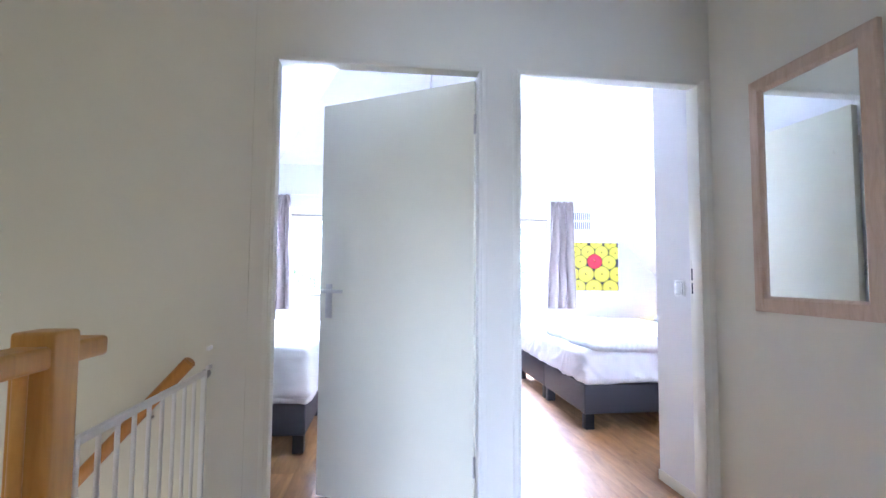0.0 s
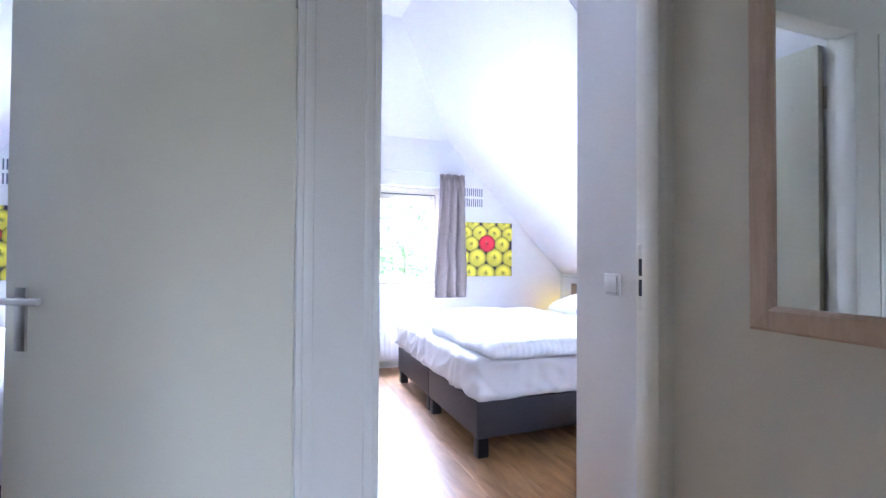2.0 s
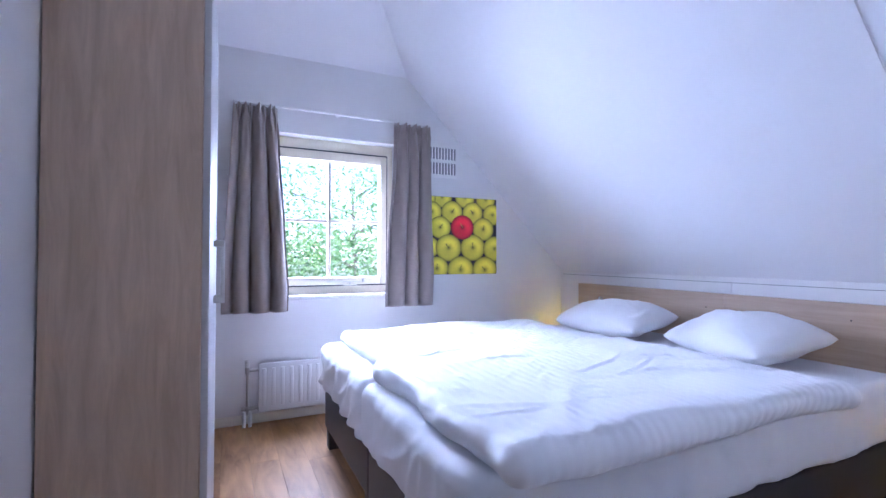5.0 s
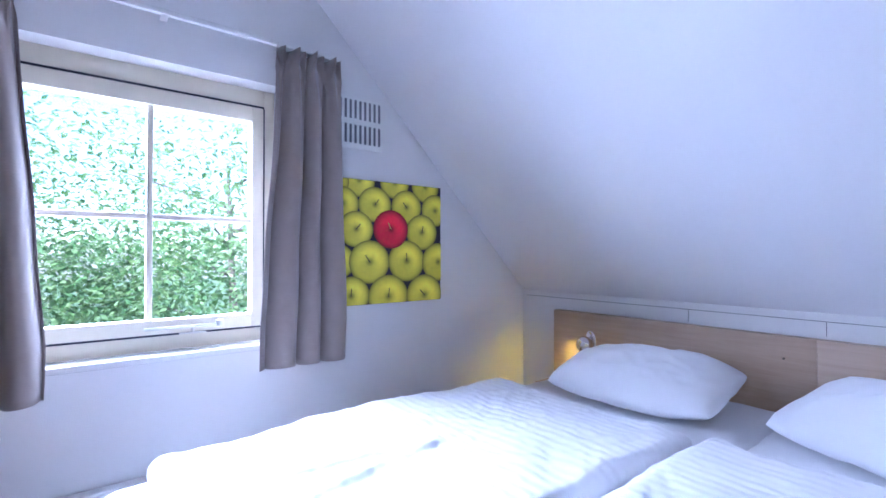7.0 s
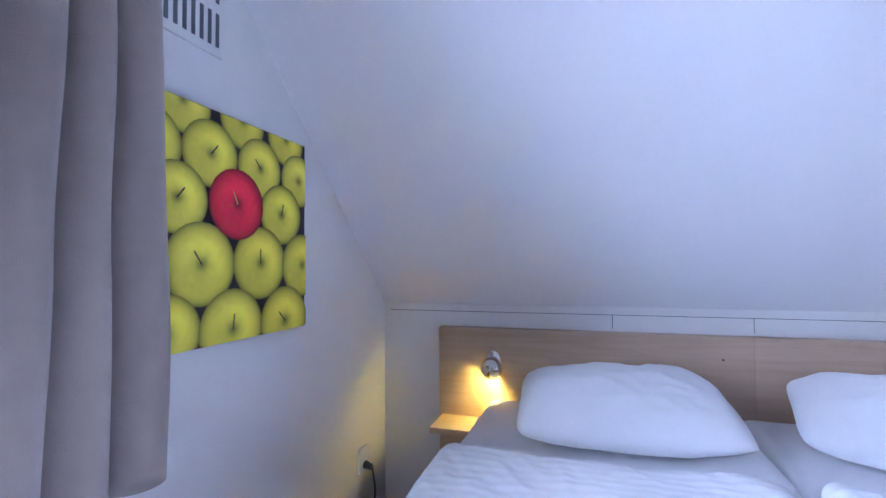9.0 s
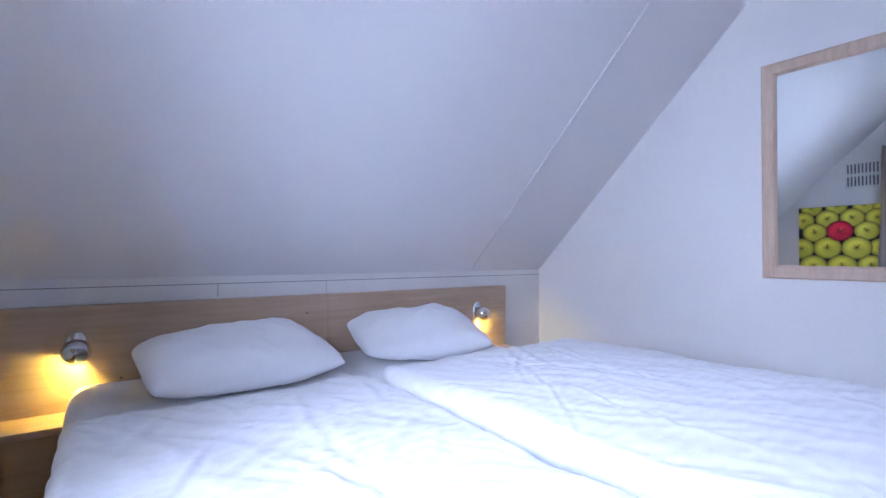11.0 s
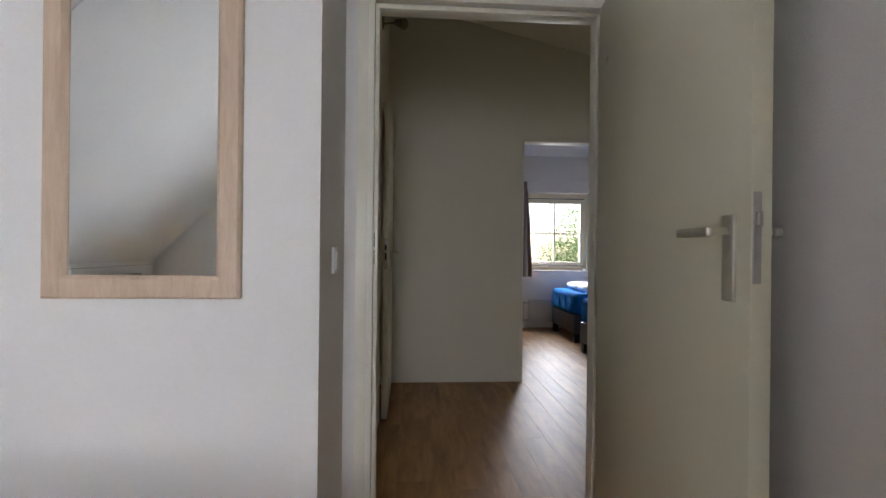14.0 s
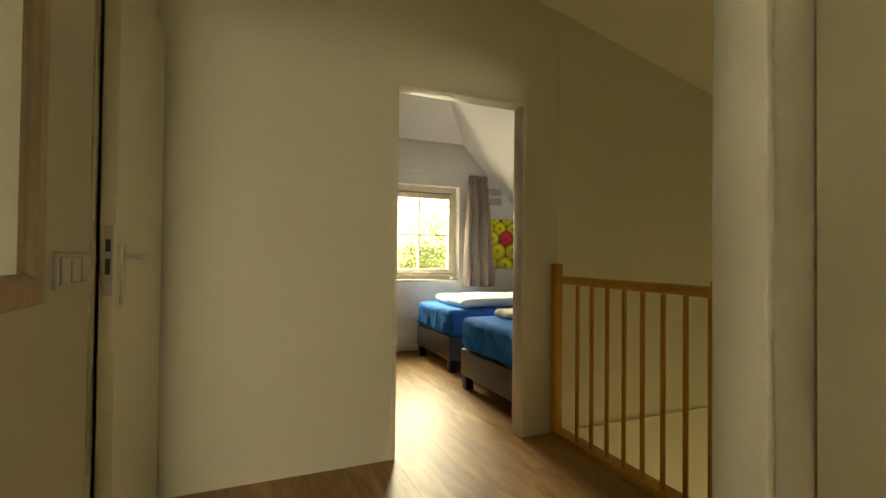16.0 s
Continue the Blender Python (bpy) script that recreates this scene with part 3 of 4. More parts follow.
def duvet(name, x0, x1, y0, y1, z0, z1, seed, material, label, group, lean=0.0, cuts=140, puff=1.0, edge=None):
    rnd = random.Random(int(seed * 100))
    creases = []
    for _ in range(16):
        c = Vector((rnd.uniform(x0 + 0.1, x1 - 0.1), rnd.uniform(y0 + 0.1, y1 - 0.1)))
        ang = rnd.gauss(2.95, 0.40)
        creases.append((c, Vector((math.cos(ang), math.sin(ang))), rnd.uniform(0.12, 0.48), rnd.uniform(0.008, 0.018), rnd.uniform(0.002, 0.0055), rnd.uniform(-0.35, 0.35)))

    def crease(p):
        out = 0.0
        for c, d, half, width, high, bend in creases:
            q = Vector((p.x, p.y)) - c
            along = q.dot(d)
            if abs(along) > half:
                continue
            off = q.x * -d.y + q.y * d.x + bend * (along * along - half * half * 0.3)
            if abs(off) < width * 4:
                k = 1 - (along / half) ** 2
                out += high * k * (math.exp(-((off / width) ** 2)) - 0.6 * math.exp(-(((off - 1.7 * width) / width) ** 2)))
        return out

    def wr(p):
        u, v = (p.x - x0) / (x1 - x0), (p.y - y0) / (y1 - y0)
        top = min(max((p.z - z0) / (z1 - z0), 0), 1)
        big = noise.noise(Vector((p.x * 2.2 + seed, p.y * 2.6, seed))) * 0.011
        rot = Vector((p.x * 0.8 + p.y * 0.6, p.y * 0.8 - p.x * 0.6, 0))
        fold = (ridge(rot, (2.0, 6.0), seed) - 0.6) * 0.006 + (ridge(rot, (5.0, 15.0), seed + 9) - 0.6) * 0.0035 + (ridge(p, (22, 13), seed + 4) - 0.6) * 0.0025
        dz = top * (big + fold + crease(p) - 0.015 * max(u, 0) ** 4 - 0.012 * max(1 - u, 0) ** 6) * puff
        dx = noise.noise(Vector((p.y * 3.1, seed, p.z * 4))) * 0.035 + noise.noise(Vector((p.y * 11, seed, p.z * 9))) * 0.014
        dy = noise.noise(Vector((p.x * 2.4, seed + 5, p.z * 4))) * 0.05 + noise.noise(Vector((p.x * 9, seed + 2, p.z * 9))) * 0.014
        corner = max(0, 1 - max(u, 0) * 7) * max(0, 1 - max(v, 0) * 9)
        return Vector((dx - 0.018 * corner, dy + lean * (0.5 - u) - 0.03 * corner, dz + 0.018 * corner))

    t = thing(name, ((x0 + x1) / 2, (y0 + y1) / 2, z0), label, "duvet", group)
    bm = soft_box(x0, x1, y0, y1, z0, z1, edge or (z1 - z0) * 0.49, cuts, wr)
    bmesh.ops.translate(bm, vec=(-(x0 + x1) / 2, -(y0 + y1) / 2, -z0), verts=bm.verts)
    part("cover", bm, material, t, smooth=False).data.shade_smooth()
    return t


def pillow(at, turn, lx, ly, h, tilt, seed, material, label, group):
    t = thing("pillow", at, label, "pillow", group)
    t.matrix_world = pose(*at, 0, tilt, turn)
    n = 46
    bm = bmesh.new()
    rows = []
    for s in (1, -1):
        g = []
        for i in range(n + 1):
            row = []
            for j in range(n + 1):
                u, v = -1 + 2 * i / n, -1 + 2 * j / n
                e = max(0, 1 - u * u) ** 0.55 * max(0, 1 - v * v) ** 0.55
                x = u * lx / 2 * (1 - 0.03 * (1 - v * v) * abs(u) ** 3) * (1 - 0.09 * u ** 4 * v ** 4)
                y = v * ly / 2 * (1 - 0.03 * (1 - u * u) * abs(v) ** 3) * (1 - 0.07 * u ** 4 * v ** 4)
                p = Vector((x, y, 0))
                z = h / 2 * e * s * (1 if s > 0 else 0.8)
                z += s * e * (noise.noise(Vector((x * 5 + seed, y * 5, s))) * 0.03 + (ridge(p, (6, 8), seed + s) - 0.6) * 0.012 + (ridge(p, (15, 11), seed + s + 3) - 0.6) * 0.006)
                row.append(bm.verts.new((x, y, z + h * 0.4)))
            g.append(row)
        rows.append(g)
        for i in range(n):
            for j in range(n):
                f = (g[i][j], g[i + 1][j], g[i + 1][j + 1], g[i][j + 1])
                bm.faces.new(f if s > 0 else f[::-1])
    bmesh.ops.remove_doubles(bm, verts=bm.verts, dist=0.0002)
    part("case", bm, material, t).data.shade_smooth()
    return t


def bed_base(parent, x0, x1, y0, y1, z1, material, legs, out):
    """Box-spring base with a seam and block legs; out: +1 when the foot points to -x."""
    bm = box(x0, x1, y0, y1, 0.115, z1, 0.012, seg=3)
    part("box_base", bm, material, parent, smooth=True)
    for lx, ly in legs:
        bm = box(lx - 0.035, lx + 0.035, ly - 0.035, ly + 0.035, 0, 0.114, 0.004)
        part("leg", bm, M_BLACK, parent, "black block leg", True)


def mattress(parent, x0, x1, y0, y1, z0, z1, seed, material, label, drape=0.03):
    def wr(p):
        low = 1 - min(max((p.z - z0) / (z1 - z0), 0), 1)
        n = noise.noise(Vector((p.x * 6 + seed, p.y * 6, p.z * 2)))
        v = noise.noise(Vector((p.x * 19 + seed, p.y * 19, p.z * 1.5)))
        fold = (ridge(Vector((p.x + p.z * 0.7, p.y + p.z * 0.7, 0)), (7, 7), seed) - 0.6) * 0.030 * low ** 0.8 + (ridge(p, (14, 11), seed + 2) - 0.6) * 0.004
        side = Vector((p.x - (x0 + x1) / 2, p.y - (y0 + y1) / 2, 0)).normalized()
        return side * (n * 0.012 + v * 0.006 + fold + low * 0.006) + Vector((0, 0, -drape * low * (0.6 + 1.2 * noise.noise(Vector((p.x * 4, p.y * 4, seed))))))

    bm = soft_box(x0, x1, y0, y1, z0, z1, 0.055, 90, wr)
    part("mattress", bm, material, parent, label).data.shade_smooth()


# bedroom: the double bed
bed = thing("double_bed", (2.79, 4.23, 0), "dark leatherette double bed with white sheets against the oak headboard", "bed")
for y0, y1 in ((3.33, 4.228), (4.232, 5.13)):
    a, b = y0 - 4.23, y1 - 4.23
    bed_base(bed, 1.70 - 2.79, 3.80 - 2.79, a, b, 0.335, M_LEATHER, [(1.745 - 2.79, a + 0.045), (1.745 - 2.79, b - 0.045), (3.75 - 2.79, a + 0.045), (3.75 - 2.79, b - 0.045)], 1)
mattress(bed, 1.665 - 2.79, 3.845 - 2.79, 3.30 - 4.23, 4.235 - 4.23, 0.345, 0.60, 1.0, M_SHEET, "white fitted cotton sheet", 0.012)
mattress(bed, 1.665 - 2.79, 3.845 - 2.79, 4.225 - 4.23, 5.17 - 4.23, 0.345, 0.60, 4.0, M_SHEET, "white fitted cotton sheet", 0.012)

M_SATIN = mat("striped_satin", (0.82, 0.82, 0.84), 0.62, bump=0.3, scale=420, sheen=0.2)
_nt = M_SATIN.node_tree
_tc, _w, _mr = _nt.nodes.new("ShaderNodeTexCoord"), _nt.nodes.new("ShaderNodeTexWave"), _nt.nodes.new("ShaderNodeMapRange")
_w.inputs["Scale"].default_value = 8.0
_w.bands_direction = "X"
_w.inputs["Distortion"].default_value = 0.3
_mr.inputs["To Min"].default_value, _mr.inputs["To Max"].default_value = 0.42, 0.85
_nt.links.new(_tc.outputs["Object"], _w.inputs["Vector"])
_nt.links.new(_w.outputs["Fac"], _mr.inputs["Value"])
_nt.links.new(_mr.outputs["Result"], _nt.nodes["Principled BSDF"].inputs["Roughness"])
_n = _nt.nodes.new("ShaderNodeTexNoise")
_n.inputs["Scale"].default_value = 9.0
_mul = _nt.nodes.new("ShaderNodeMath")
_mul.operation = "MULTIPLY"
_bp = _nt.nodes.new("ShaderNodeBump")
_bp.inputs["Strength"].default_value = 0.31
_bp.inputs["Distance"].default_value = 0.010
_old = [n for n in _nt.nodes if n.type == "BUMP" and n != _bp][0]
_nt.links.new(_tc.outputs["Object"], _n.inputs["Vector"])
_nt.links.new(_w.outputs["Fac"], _mul.inputs[0])
_nt.links.new(_n.outputs["Fac"], _mul.inputs[1])
_nt.links.new(_mul.outputs[0], _bp.inputs["Height"])
_nt.links.new(_old.outputs["Normal"], _bp.inputs["Normal"])
_nt.links.new(_bp.outputs["Normal"], _nt.nodes["Principled BSDF"].inputs["Normal"])

duvet("duvet", 1.78, 3.16, 4.30, 5.16, 0.59, 0.672, 3.3, M_SATIN, "rumpled white satin-striped duvet on the double bed near the window", "duvets on the double bed", 0.02)
duvet("duvet", 1.71, 3.14, 3.19, 4.26, 0.59, 0.695, 8.1, M_SATIN, "creased white satin-striped duvet with folded edge on the double bed", "duvets on the double bed", 0.04)
pillow((3.50, 4.65, 0.605), 4, 0.48, 0.68, 0.25, -9, 2.0, M_SHEET, "plump white cotton pillow beside the window-side reading lamp", "pillows on the double bed")
pillow((3.53, 3.83, 0.605), -14, 0.49, 0.64, 0.26, -9, 6.0, M_SHEET, "plump white cotton pillow, slightly turned, near the mirror wall", "pillows on the double bed")

# headboard with its two shelves
hb = thing("headboard", (3.88, 4.15, 0), "pale oak headboard fixed to the white knee wall behind the bed", "headboard")
for ya, yb in ((-1.25, 0.0045), (0.0055, 1.25)):
    part("board", box(-0.025, 0.025, ya, yb, 0.0, 0.89, 0.0015), M_HEAD, hb, smooth=True)
# small brown discs draw the dots on the oak
for y, z in ((0.111, 0.802), (-0.62, 0.81), (0.86, 0.60)):
    part("brown_dot", tube((-0.0245, y, z), (-0.0262, y, z), 0.0045, 12), M_BARK, hb, "small brown dot on the board")
for s in (-1, 1):
    part("shelf", box(-0.21, -0.0255, *sorted((s * 0.99, s * 1.235)), 0.475, 0.50, 0.002), M_HEAD, hb, "small oak bedside shelf", True)


def reading_lamp(y, turn, label):
    t = thing("reading_lamp", (3.855, y, 0.738), label, "wall lamp", "reading lamps on the headboard")
    bm = ball((0, 0, 0), 0.034, scale=(0.3, 1.05, 1.75))
    part("wall_plate", bm, M_CHROME, t, smooth=True)
    bm = tube((-0.008, 0, 0.015), (-0.045, 0, 0.022), 0.006, 10)
    bm = ball((-0.045, 0, 0.022), 0.010, bm)
    part("arm", bm, M_CHROME, t, smooth=True)
    bm = bmesh.new()
    bmesh.ops.create_uvsphere(bm, u_segments=28, v_segments=20, radius=0.047)
    bmesh.ops.delete(bm, geom=[v for v in bm.verts if v.co.z < -0.034], context="VERTS")
    bmesh.ops.rotate(bm, cent=(0, 0, 0), matrix=Matrix.Rotation(radians(-28), 3, "Y") @ Matrix.Rotation(radians(turn), 3, "X"), verts=bm.verts)
    bmesh.ops.translate(bm, vec=(-0.055, 0.0, -0.012), verts=bm.verts)
    sh = part("shade", bm, M_CHROME, t, smooth=True)
    part("bulb", ball((-0.052, 0, -0.018), 0.020, seg=14), M_BULB, sh, "warm glowing bulb", True)
    lamp = new("lamp_light", bpy.data.lights.new("lamp_light", "SPOT"))
    lamp.data.energy = 2.0
    lamp.data.color = (1.0, 0.68, 0.06)
    lamp.data.spot_size, lamp.data.spot_blend = radians(155), 0.5
    lamp.data.shadow_soft_size = 0.02
    lamp.matrix_world = look((3.805, y, 0.698), (3.86, y + turn * 0.006, 0.55))
    return t


reading_lamp(5.15, 16, "chrome globe reading lamp, switched on, on headboard near the window")
reading_lamp(3.15, -16, "chrome globe reading lamp, switched on, on headboard near the mirror")

# wardrobe
wd = thing("wardrobe", (0.95, 4.265, 0), "tall wardrobe with greyish oak sides and white doors, shut", "wardrobe")
side_me = to_mesh("side_panel", box(-0.185, 0.155, -0.0115, 0.0115, 0.0, 2.06, 0.0015), M_WARD)
for y in (-0.4935, 0.4935):
    ob = new("side_panel", side_me)
    ob.parent = wd
    ob.location = (0, y, 0)
    tagged(ob, "greyish oak veneer side")
part("top_panel", box(-0.185, 0.155, -0.4815, 0.4815, 2.037, 2.06, 0.0015), M_WARD, wd)
part("bottom_panel", box(-0.185, 0.150, -0.4815, 0.4815, 0.03, 0.055, 0.0015), M_WARD, wd)
part("back_panel", box(-0.185, -0.175, -0.4815, 0.4815, 0.055, 2.037), M_WARD, wd)
for s in (-1, 1):
    dr = part("door", box(0.157, 0.175, *sorted((s * 0.0015, s * 0.504)), 0.035, 2.056, 0.0015), M_WHITE, wd, "white lacquered door", True)
    yh = s * 0.045
    bm = box(0.200, 0.212, yh - 0.006, yh + 0.006, 0.94, 1.165, 0.002)
    bm = box(0.175, 0.212, yh - 0.008, yh + 0.008, 0.94, 0.962, 0.002, bm=bm)
    bm = box(0.175, 0.212, yh - 0.008, yh + 0.008, 1.143, 1.165, 0.002, bm=bm)
    part("handle", bm, M_STEEL, dr, "grey metal bar handle", True)


# ---- curtains, rails, vents, pictures, radiators: by the window walls ----
def curtain(xa, xb, ya, s, flare_a, flare_b, folds, seed, label, group, zt=2.10, zb=0.74):
    """Pleated curtain from xa to xb at its top in front of the wall plane y = ya; s: +1 if the wall lies to the north."""
    t = thing("curtain", ((xa + xb) / 2, ya - s * 0.09, zb), label, "curtain", group)
    n, m = int(folds * 40), 46
    bm = bmesh.new()
    layers = []
    for off in (0.0, 0.003):
        g = []
        for j in range(m + 1):
            v = j / m
            z = zt + (zb - zt) * v
            k = min(1, v * 1.15)
            a = xa + flare_a * k
            b = xb + flare_b * k
            row = []
            for i in range(n + 1):
                u = i / n
                ph = u * folds * 2 * math.pi + 2.1 * noise.noise(Vector((u * 2.6, v * 0.5, seed)))
                each = 0.75 + 0.9 * noise.noise(Vector((u * folds * 0.8, seed * 3.1, 0.3 * v)))
                amp = (0.018 + 0.038 * min(1, v * 2.2)) * each
                c = abs(math.cos(ph / 2))
                sub = (0.5 + 0.5 * math.cos(ph * 0.83 + 1.3 + seed + 2 * noise.noise(Vector((u * 2, v * 0.8, seed + 11)))))
                y = -amp * (2.3 * c ** 1.25 + 0.25 * sub - 1.2)
                y -= 0.034 * max(0, 1 - v / 0.12) * math.cos(ph * 2.0 + 1)
                y -= 0.009 * max(0, 1 - v / 0.3) * math.cos(ph * 3.0 + 4 * noise.noise(Vector((u * 5, v, seed + 3))))
                pinch = max(0, 1 - abs(v - 0.06) / 0.035)
                y *= 1 - 0.75 * pinch
                x = a + (b - a) * u + 0.10 * (b - a) / folds * math.sin(ph) * min(1, v * 5) * math.sin(math.pi * min(1, 12 * u, 12 * (1 - u)) / 2) + 0.014 * noise.noise(Vector((u * 2, v * 3, seed + 7)))
                x += 0.010 * pinch * math.sin(ph)
                zz = z + (0.003 * math.sin(ph + 1) if j == m else 0) + (0.005 * math.cos(ph * 3.0 + 1) * each if j == 0 else 0)
                row.append(bm.verts.new((x - (xa + xb) / 2, y * s + off, zz - zb)))
            g.append(row)
        layers.append(g)
    f, b = layers
    for j in range(m):
        for i in range(n):
            bm.faces.new((f[j][i], f[j][i + 1], f[j + 1][i + 1], f[j + 1][i]))
            bm.faces.new((b[j][i], b[j + 1][i], b[j + 1][i + 1], b[j][i + 1]))
        for i in (0, n):
            bm.faces.new((f[j][i], f[j + 1][i], b[j + 1][i], b[j][i]))
    for j in (0, m):
        for i in range(n):
            bm.faces.new((f[j][i], b[j][i], b[j][i + 1], f[j][i + 1]))
    part("fabric", bm, M_CURTAIN, t).data.shade_smooth()
    # gathered heading tape
    bm = box(xa - (xa + xb) / 2 + 0.01, xb - (xa + xb) / 2 - 0.01, *sorted((s * 0.020, s * 0.030)), 1.30, 1.355, 0.002)
    part("heading_tape", bm, M_CURTAIN, t, smooth=True)
    return t


def curtain_rail(xa, xb, ya, s):
    t = thing("curtain_rail", ((xa + xb) / 2, ya, 2.115), "thin white metal curtain rail on the wall over the window", "curtain rail", "curtain rails")
    w = (xb - xa) / 2
    bm = box(-w, w, *sorted((-s * 0.075, -s * 0.095)), -0.012, 0.008, 0.003)
    part("rail", bm, M_PLASTIC, t, smooth=True)
    for x in (-w * 0.8, 0, w * 0.8):
        part("bracket", box(x - 0.012, x + 0.012, *sorted((-s * 0.0005, -s * 0.075)), 0.0, 0.010, 0.001), M_PLASTIC, t, smooth=True)


def vent(xc, ya, s):
    t = thing("wall_vent", (xc, ya, 1.87), "white slotted ventilation grille in the wall above the picture", "vent", "wall ventilation grilles")
    part("plate", box(-0.155, 0.155, *sorted((0 - s * 0.0005, -s * 0.008)), -0.13, 0.125, 0.003), M_PLASTIC, t, smooth=True)
    slot_me = to_mesh("slot", box(-0.006, 0.006, *sorted((-s * 0.0082, -s * 0.0092)), 0, 0.092), M_LOUVRE)
    for i in range(11):
        for z in (-0.105, 0.015):
            ob = new("slot", slot_me)
            ob.parent = t
            ob.location = (-0.132 + i * 0.0265, 0, z)
    part("knob", tube((0, -s * 0.008, 0), (0, -s * 0.022, 0), 0.016, 18, bevel=0.003), M_PLASTIC, t, smooth=True)


APPLES = [(0.115, 0.615, 0.088), (0.320, 0.620, 0.088), (0.515, 0.615, 0.09), (-0.02, 0.60, 0.08),
          (0.025, 0.495, 0.088), (0.203, 0.500, 0.094), (0.392, 0.497, 0.094), (0.580, 0.490, 0.092),
          (0.098, 0.373, 0.094), (0.490, 0.368, 0.100),
          (0.0, 0.215, 0.09), (0.172, 0.212, 0.114), (0.392, 0.215, 0.113), (0.600, 0.208, 0.11),
          (0.070, 0.048, 0.100), (0.280, 0.034, 0.118), (0.505, 0.032, 0.116)]
RED = (0.294, 0.378, 0.104)


def picture(xr, ya, s, label, mirrored=False):
    """Square canvas, 0.62 m wide, with its east edge at xr; s: +1 if the wall lies to the north."""
    w = 0.62
    t = thing("picture", (xr - w / 2, ya, 0.968), label, "picture", "apple canvases")
    part("canvas", box(-w / 2, w / 2, *sorted((-s * 0.0005, -s * 0.019)), 0, w, 0.002), M_SLOT, t, "dark stretched canvas edge", True)
    bm = bmesh.new()
    col = []

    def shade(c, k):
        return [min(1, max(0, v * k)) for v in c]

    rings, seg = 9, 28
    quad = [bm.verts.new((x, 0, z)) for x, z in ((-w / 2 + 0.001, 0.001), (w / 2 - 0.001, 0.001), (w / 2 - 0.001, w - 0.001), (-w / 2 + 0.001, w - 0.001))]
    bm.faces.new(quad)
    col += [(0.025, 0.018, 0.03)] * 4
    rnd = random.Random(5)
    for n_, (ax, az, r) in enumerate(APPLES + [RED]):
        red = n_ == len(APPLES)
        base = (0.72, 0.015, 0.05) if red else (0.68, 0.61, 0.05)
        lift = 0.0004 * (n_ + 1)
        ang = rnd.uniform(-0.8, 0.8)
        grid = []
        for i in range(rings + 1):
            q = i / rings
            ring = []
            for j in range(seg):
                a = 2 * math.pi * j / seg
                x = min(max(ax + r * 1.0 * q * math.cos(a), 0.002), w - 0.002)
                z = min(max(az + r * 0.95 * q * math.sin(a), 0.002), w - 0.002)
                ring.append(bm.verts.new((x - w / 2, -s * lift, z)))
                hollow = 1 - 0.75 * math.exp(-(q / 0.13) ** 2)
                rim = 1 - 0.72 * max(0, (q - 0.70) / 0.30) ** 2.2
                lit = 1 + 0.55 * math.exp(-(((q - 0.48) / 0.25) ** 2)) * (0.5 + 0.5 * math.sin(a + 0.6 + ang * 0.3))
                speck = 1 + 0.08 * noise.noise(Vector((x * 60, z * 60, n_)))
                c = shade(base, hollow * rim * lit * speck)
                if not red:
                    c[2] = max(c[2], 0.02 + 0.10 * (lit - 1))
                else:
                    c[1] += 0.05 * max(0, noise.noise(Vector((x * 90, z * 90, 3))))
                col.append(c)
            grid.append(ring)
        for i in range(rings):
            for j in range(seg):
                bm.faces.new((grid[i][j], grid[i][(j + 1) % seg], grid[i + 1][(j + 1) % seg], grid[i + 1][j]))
        # stalk
        dx, dz = math.sin(ang) * r * 0.36, math.cos(ang) * r * 0.36
        if 0.03 < ax < w - 0.04 and 0.03 < az < w - 0.05:
            px, pz = 0.0022 * math.cos(ang), -0.0022 * math.sin(ang)
            v4 = [bm.verts.new((ax + ex - w / 2, -s * (lift + 0.0002), az + ez)) for ex, ez in ((-px, -pz), (px, pz), (dx + px, dz + pz), (dx - px, dz - pz))]
            bm.faces.new(v4)
            col += [(0.55, 0.45, 0.12) if red else (0.05, 0.04, 0.02)] * 4
    bmesh.ops.translate(bm, vec=(0, -s * 0.0195, 0), verts=bm.verts)
    bm.verts.index_update()
    me = bpy.data.meshes.new("print")
    bm.to_mesh(me)
    bm.free()
    me.materials.append(M_PRINT)
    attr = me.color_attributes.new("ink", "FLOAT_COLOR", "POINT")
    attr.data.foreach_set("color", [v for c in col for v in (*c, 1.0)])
    ob = new("print", me)
    ob.parent = t
    if mirrored:
        ob.scale = (-1, 1, 1)
    tagged(ob, "printed green apples round a single red apple")
    return t


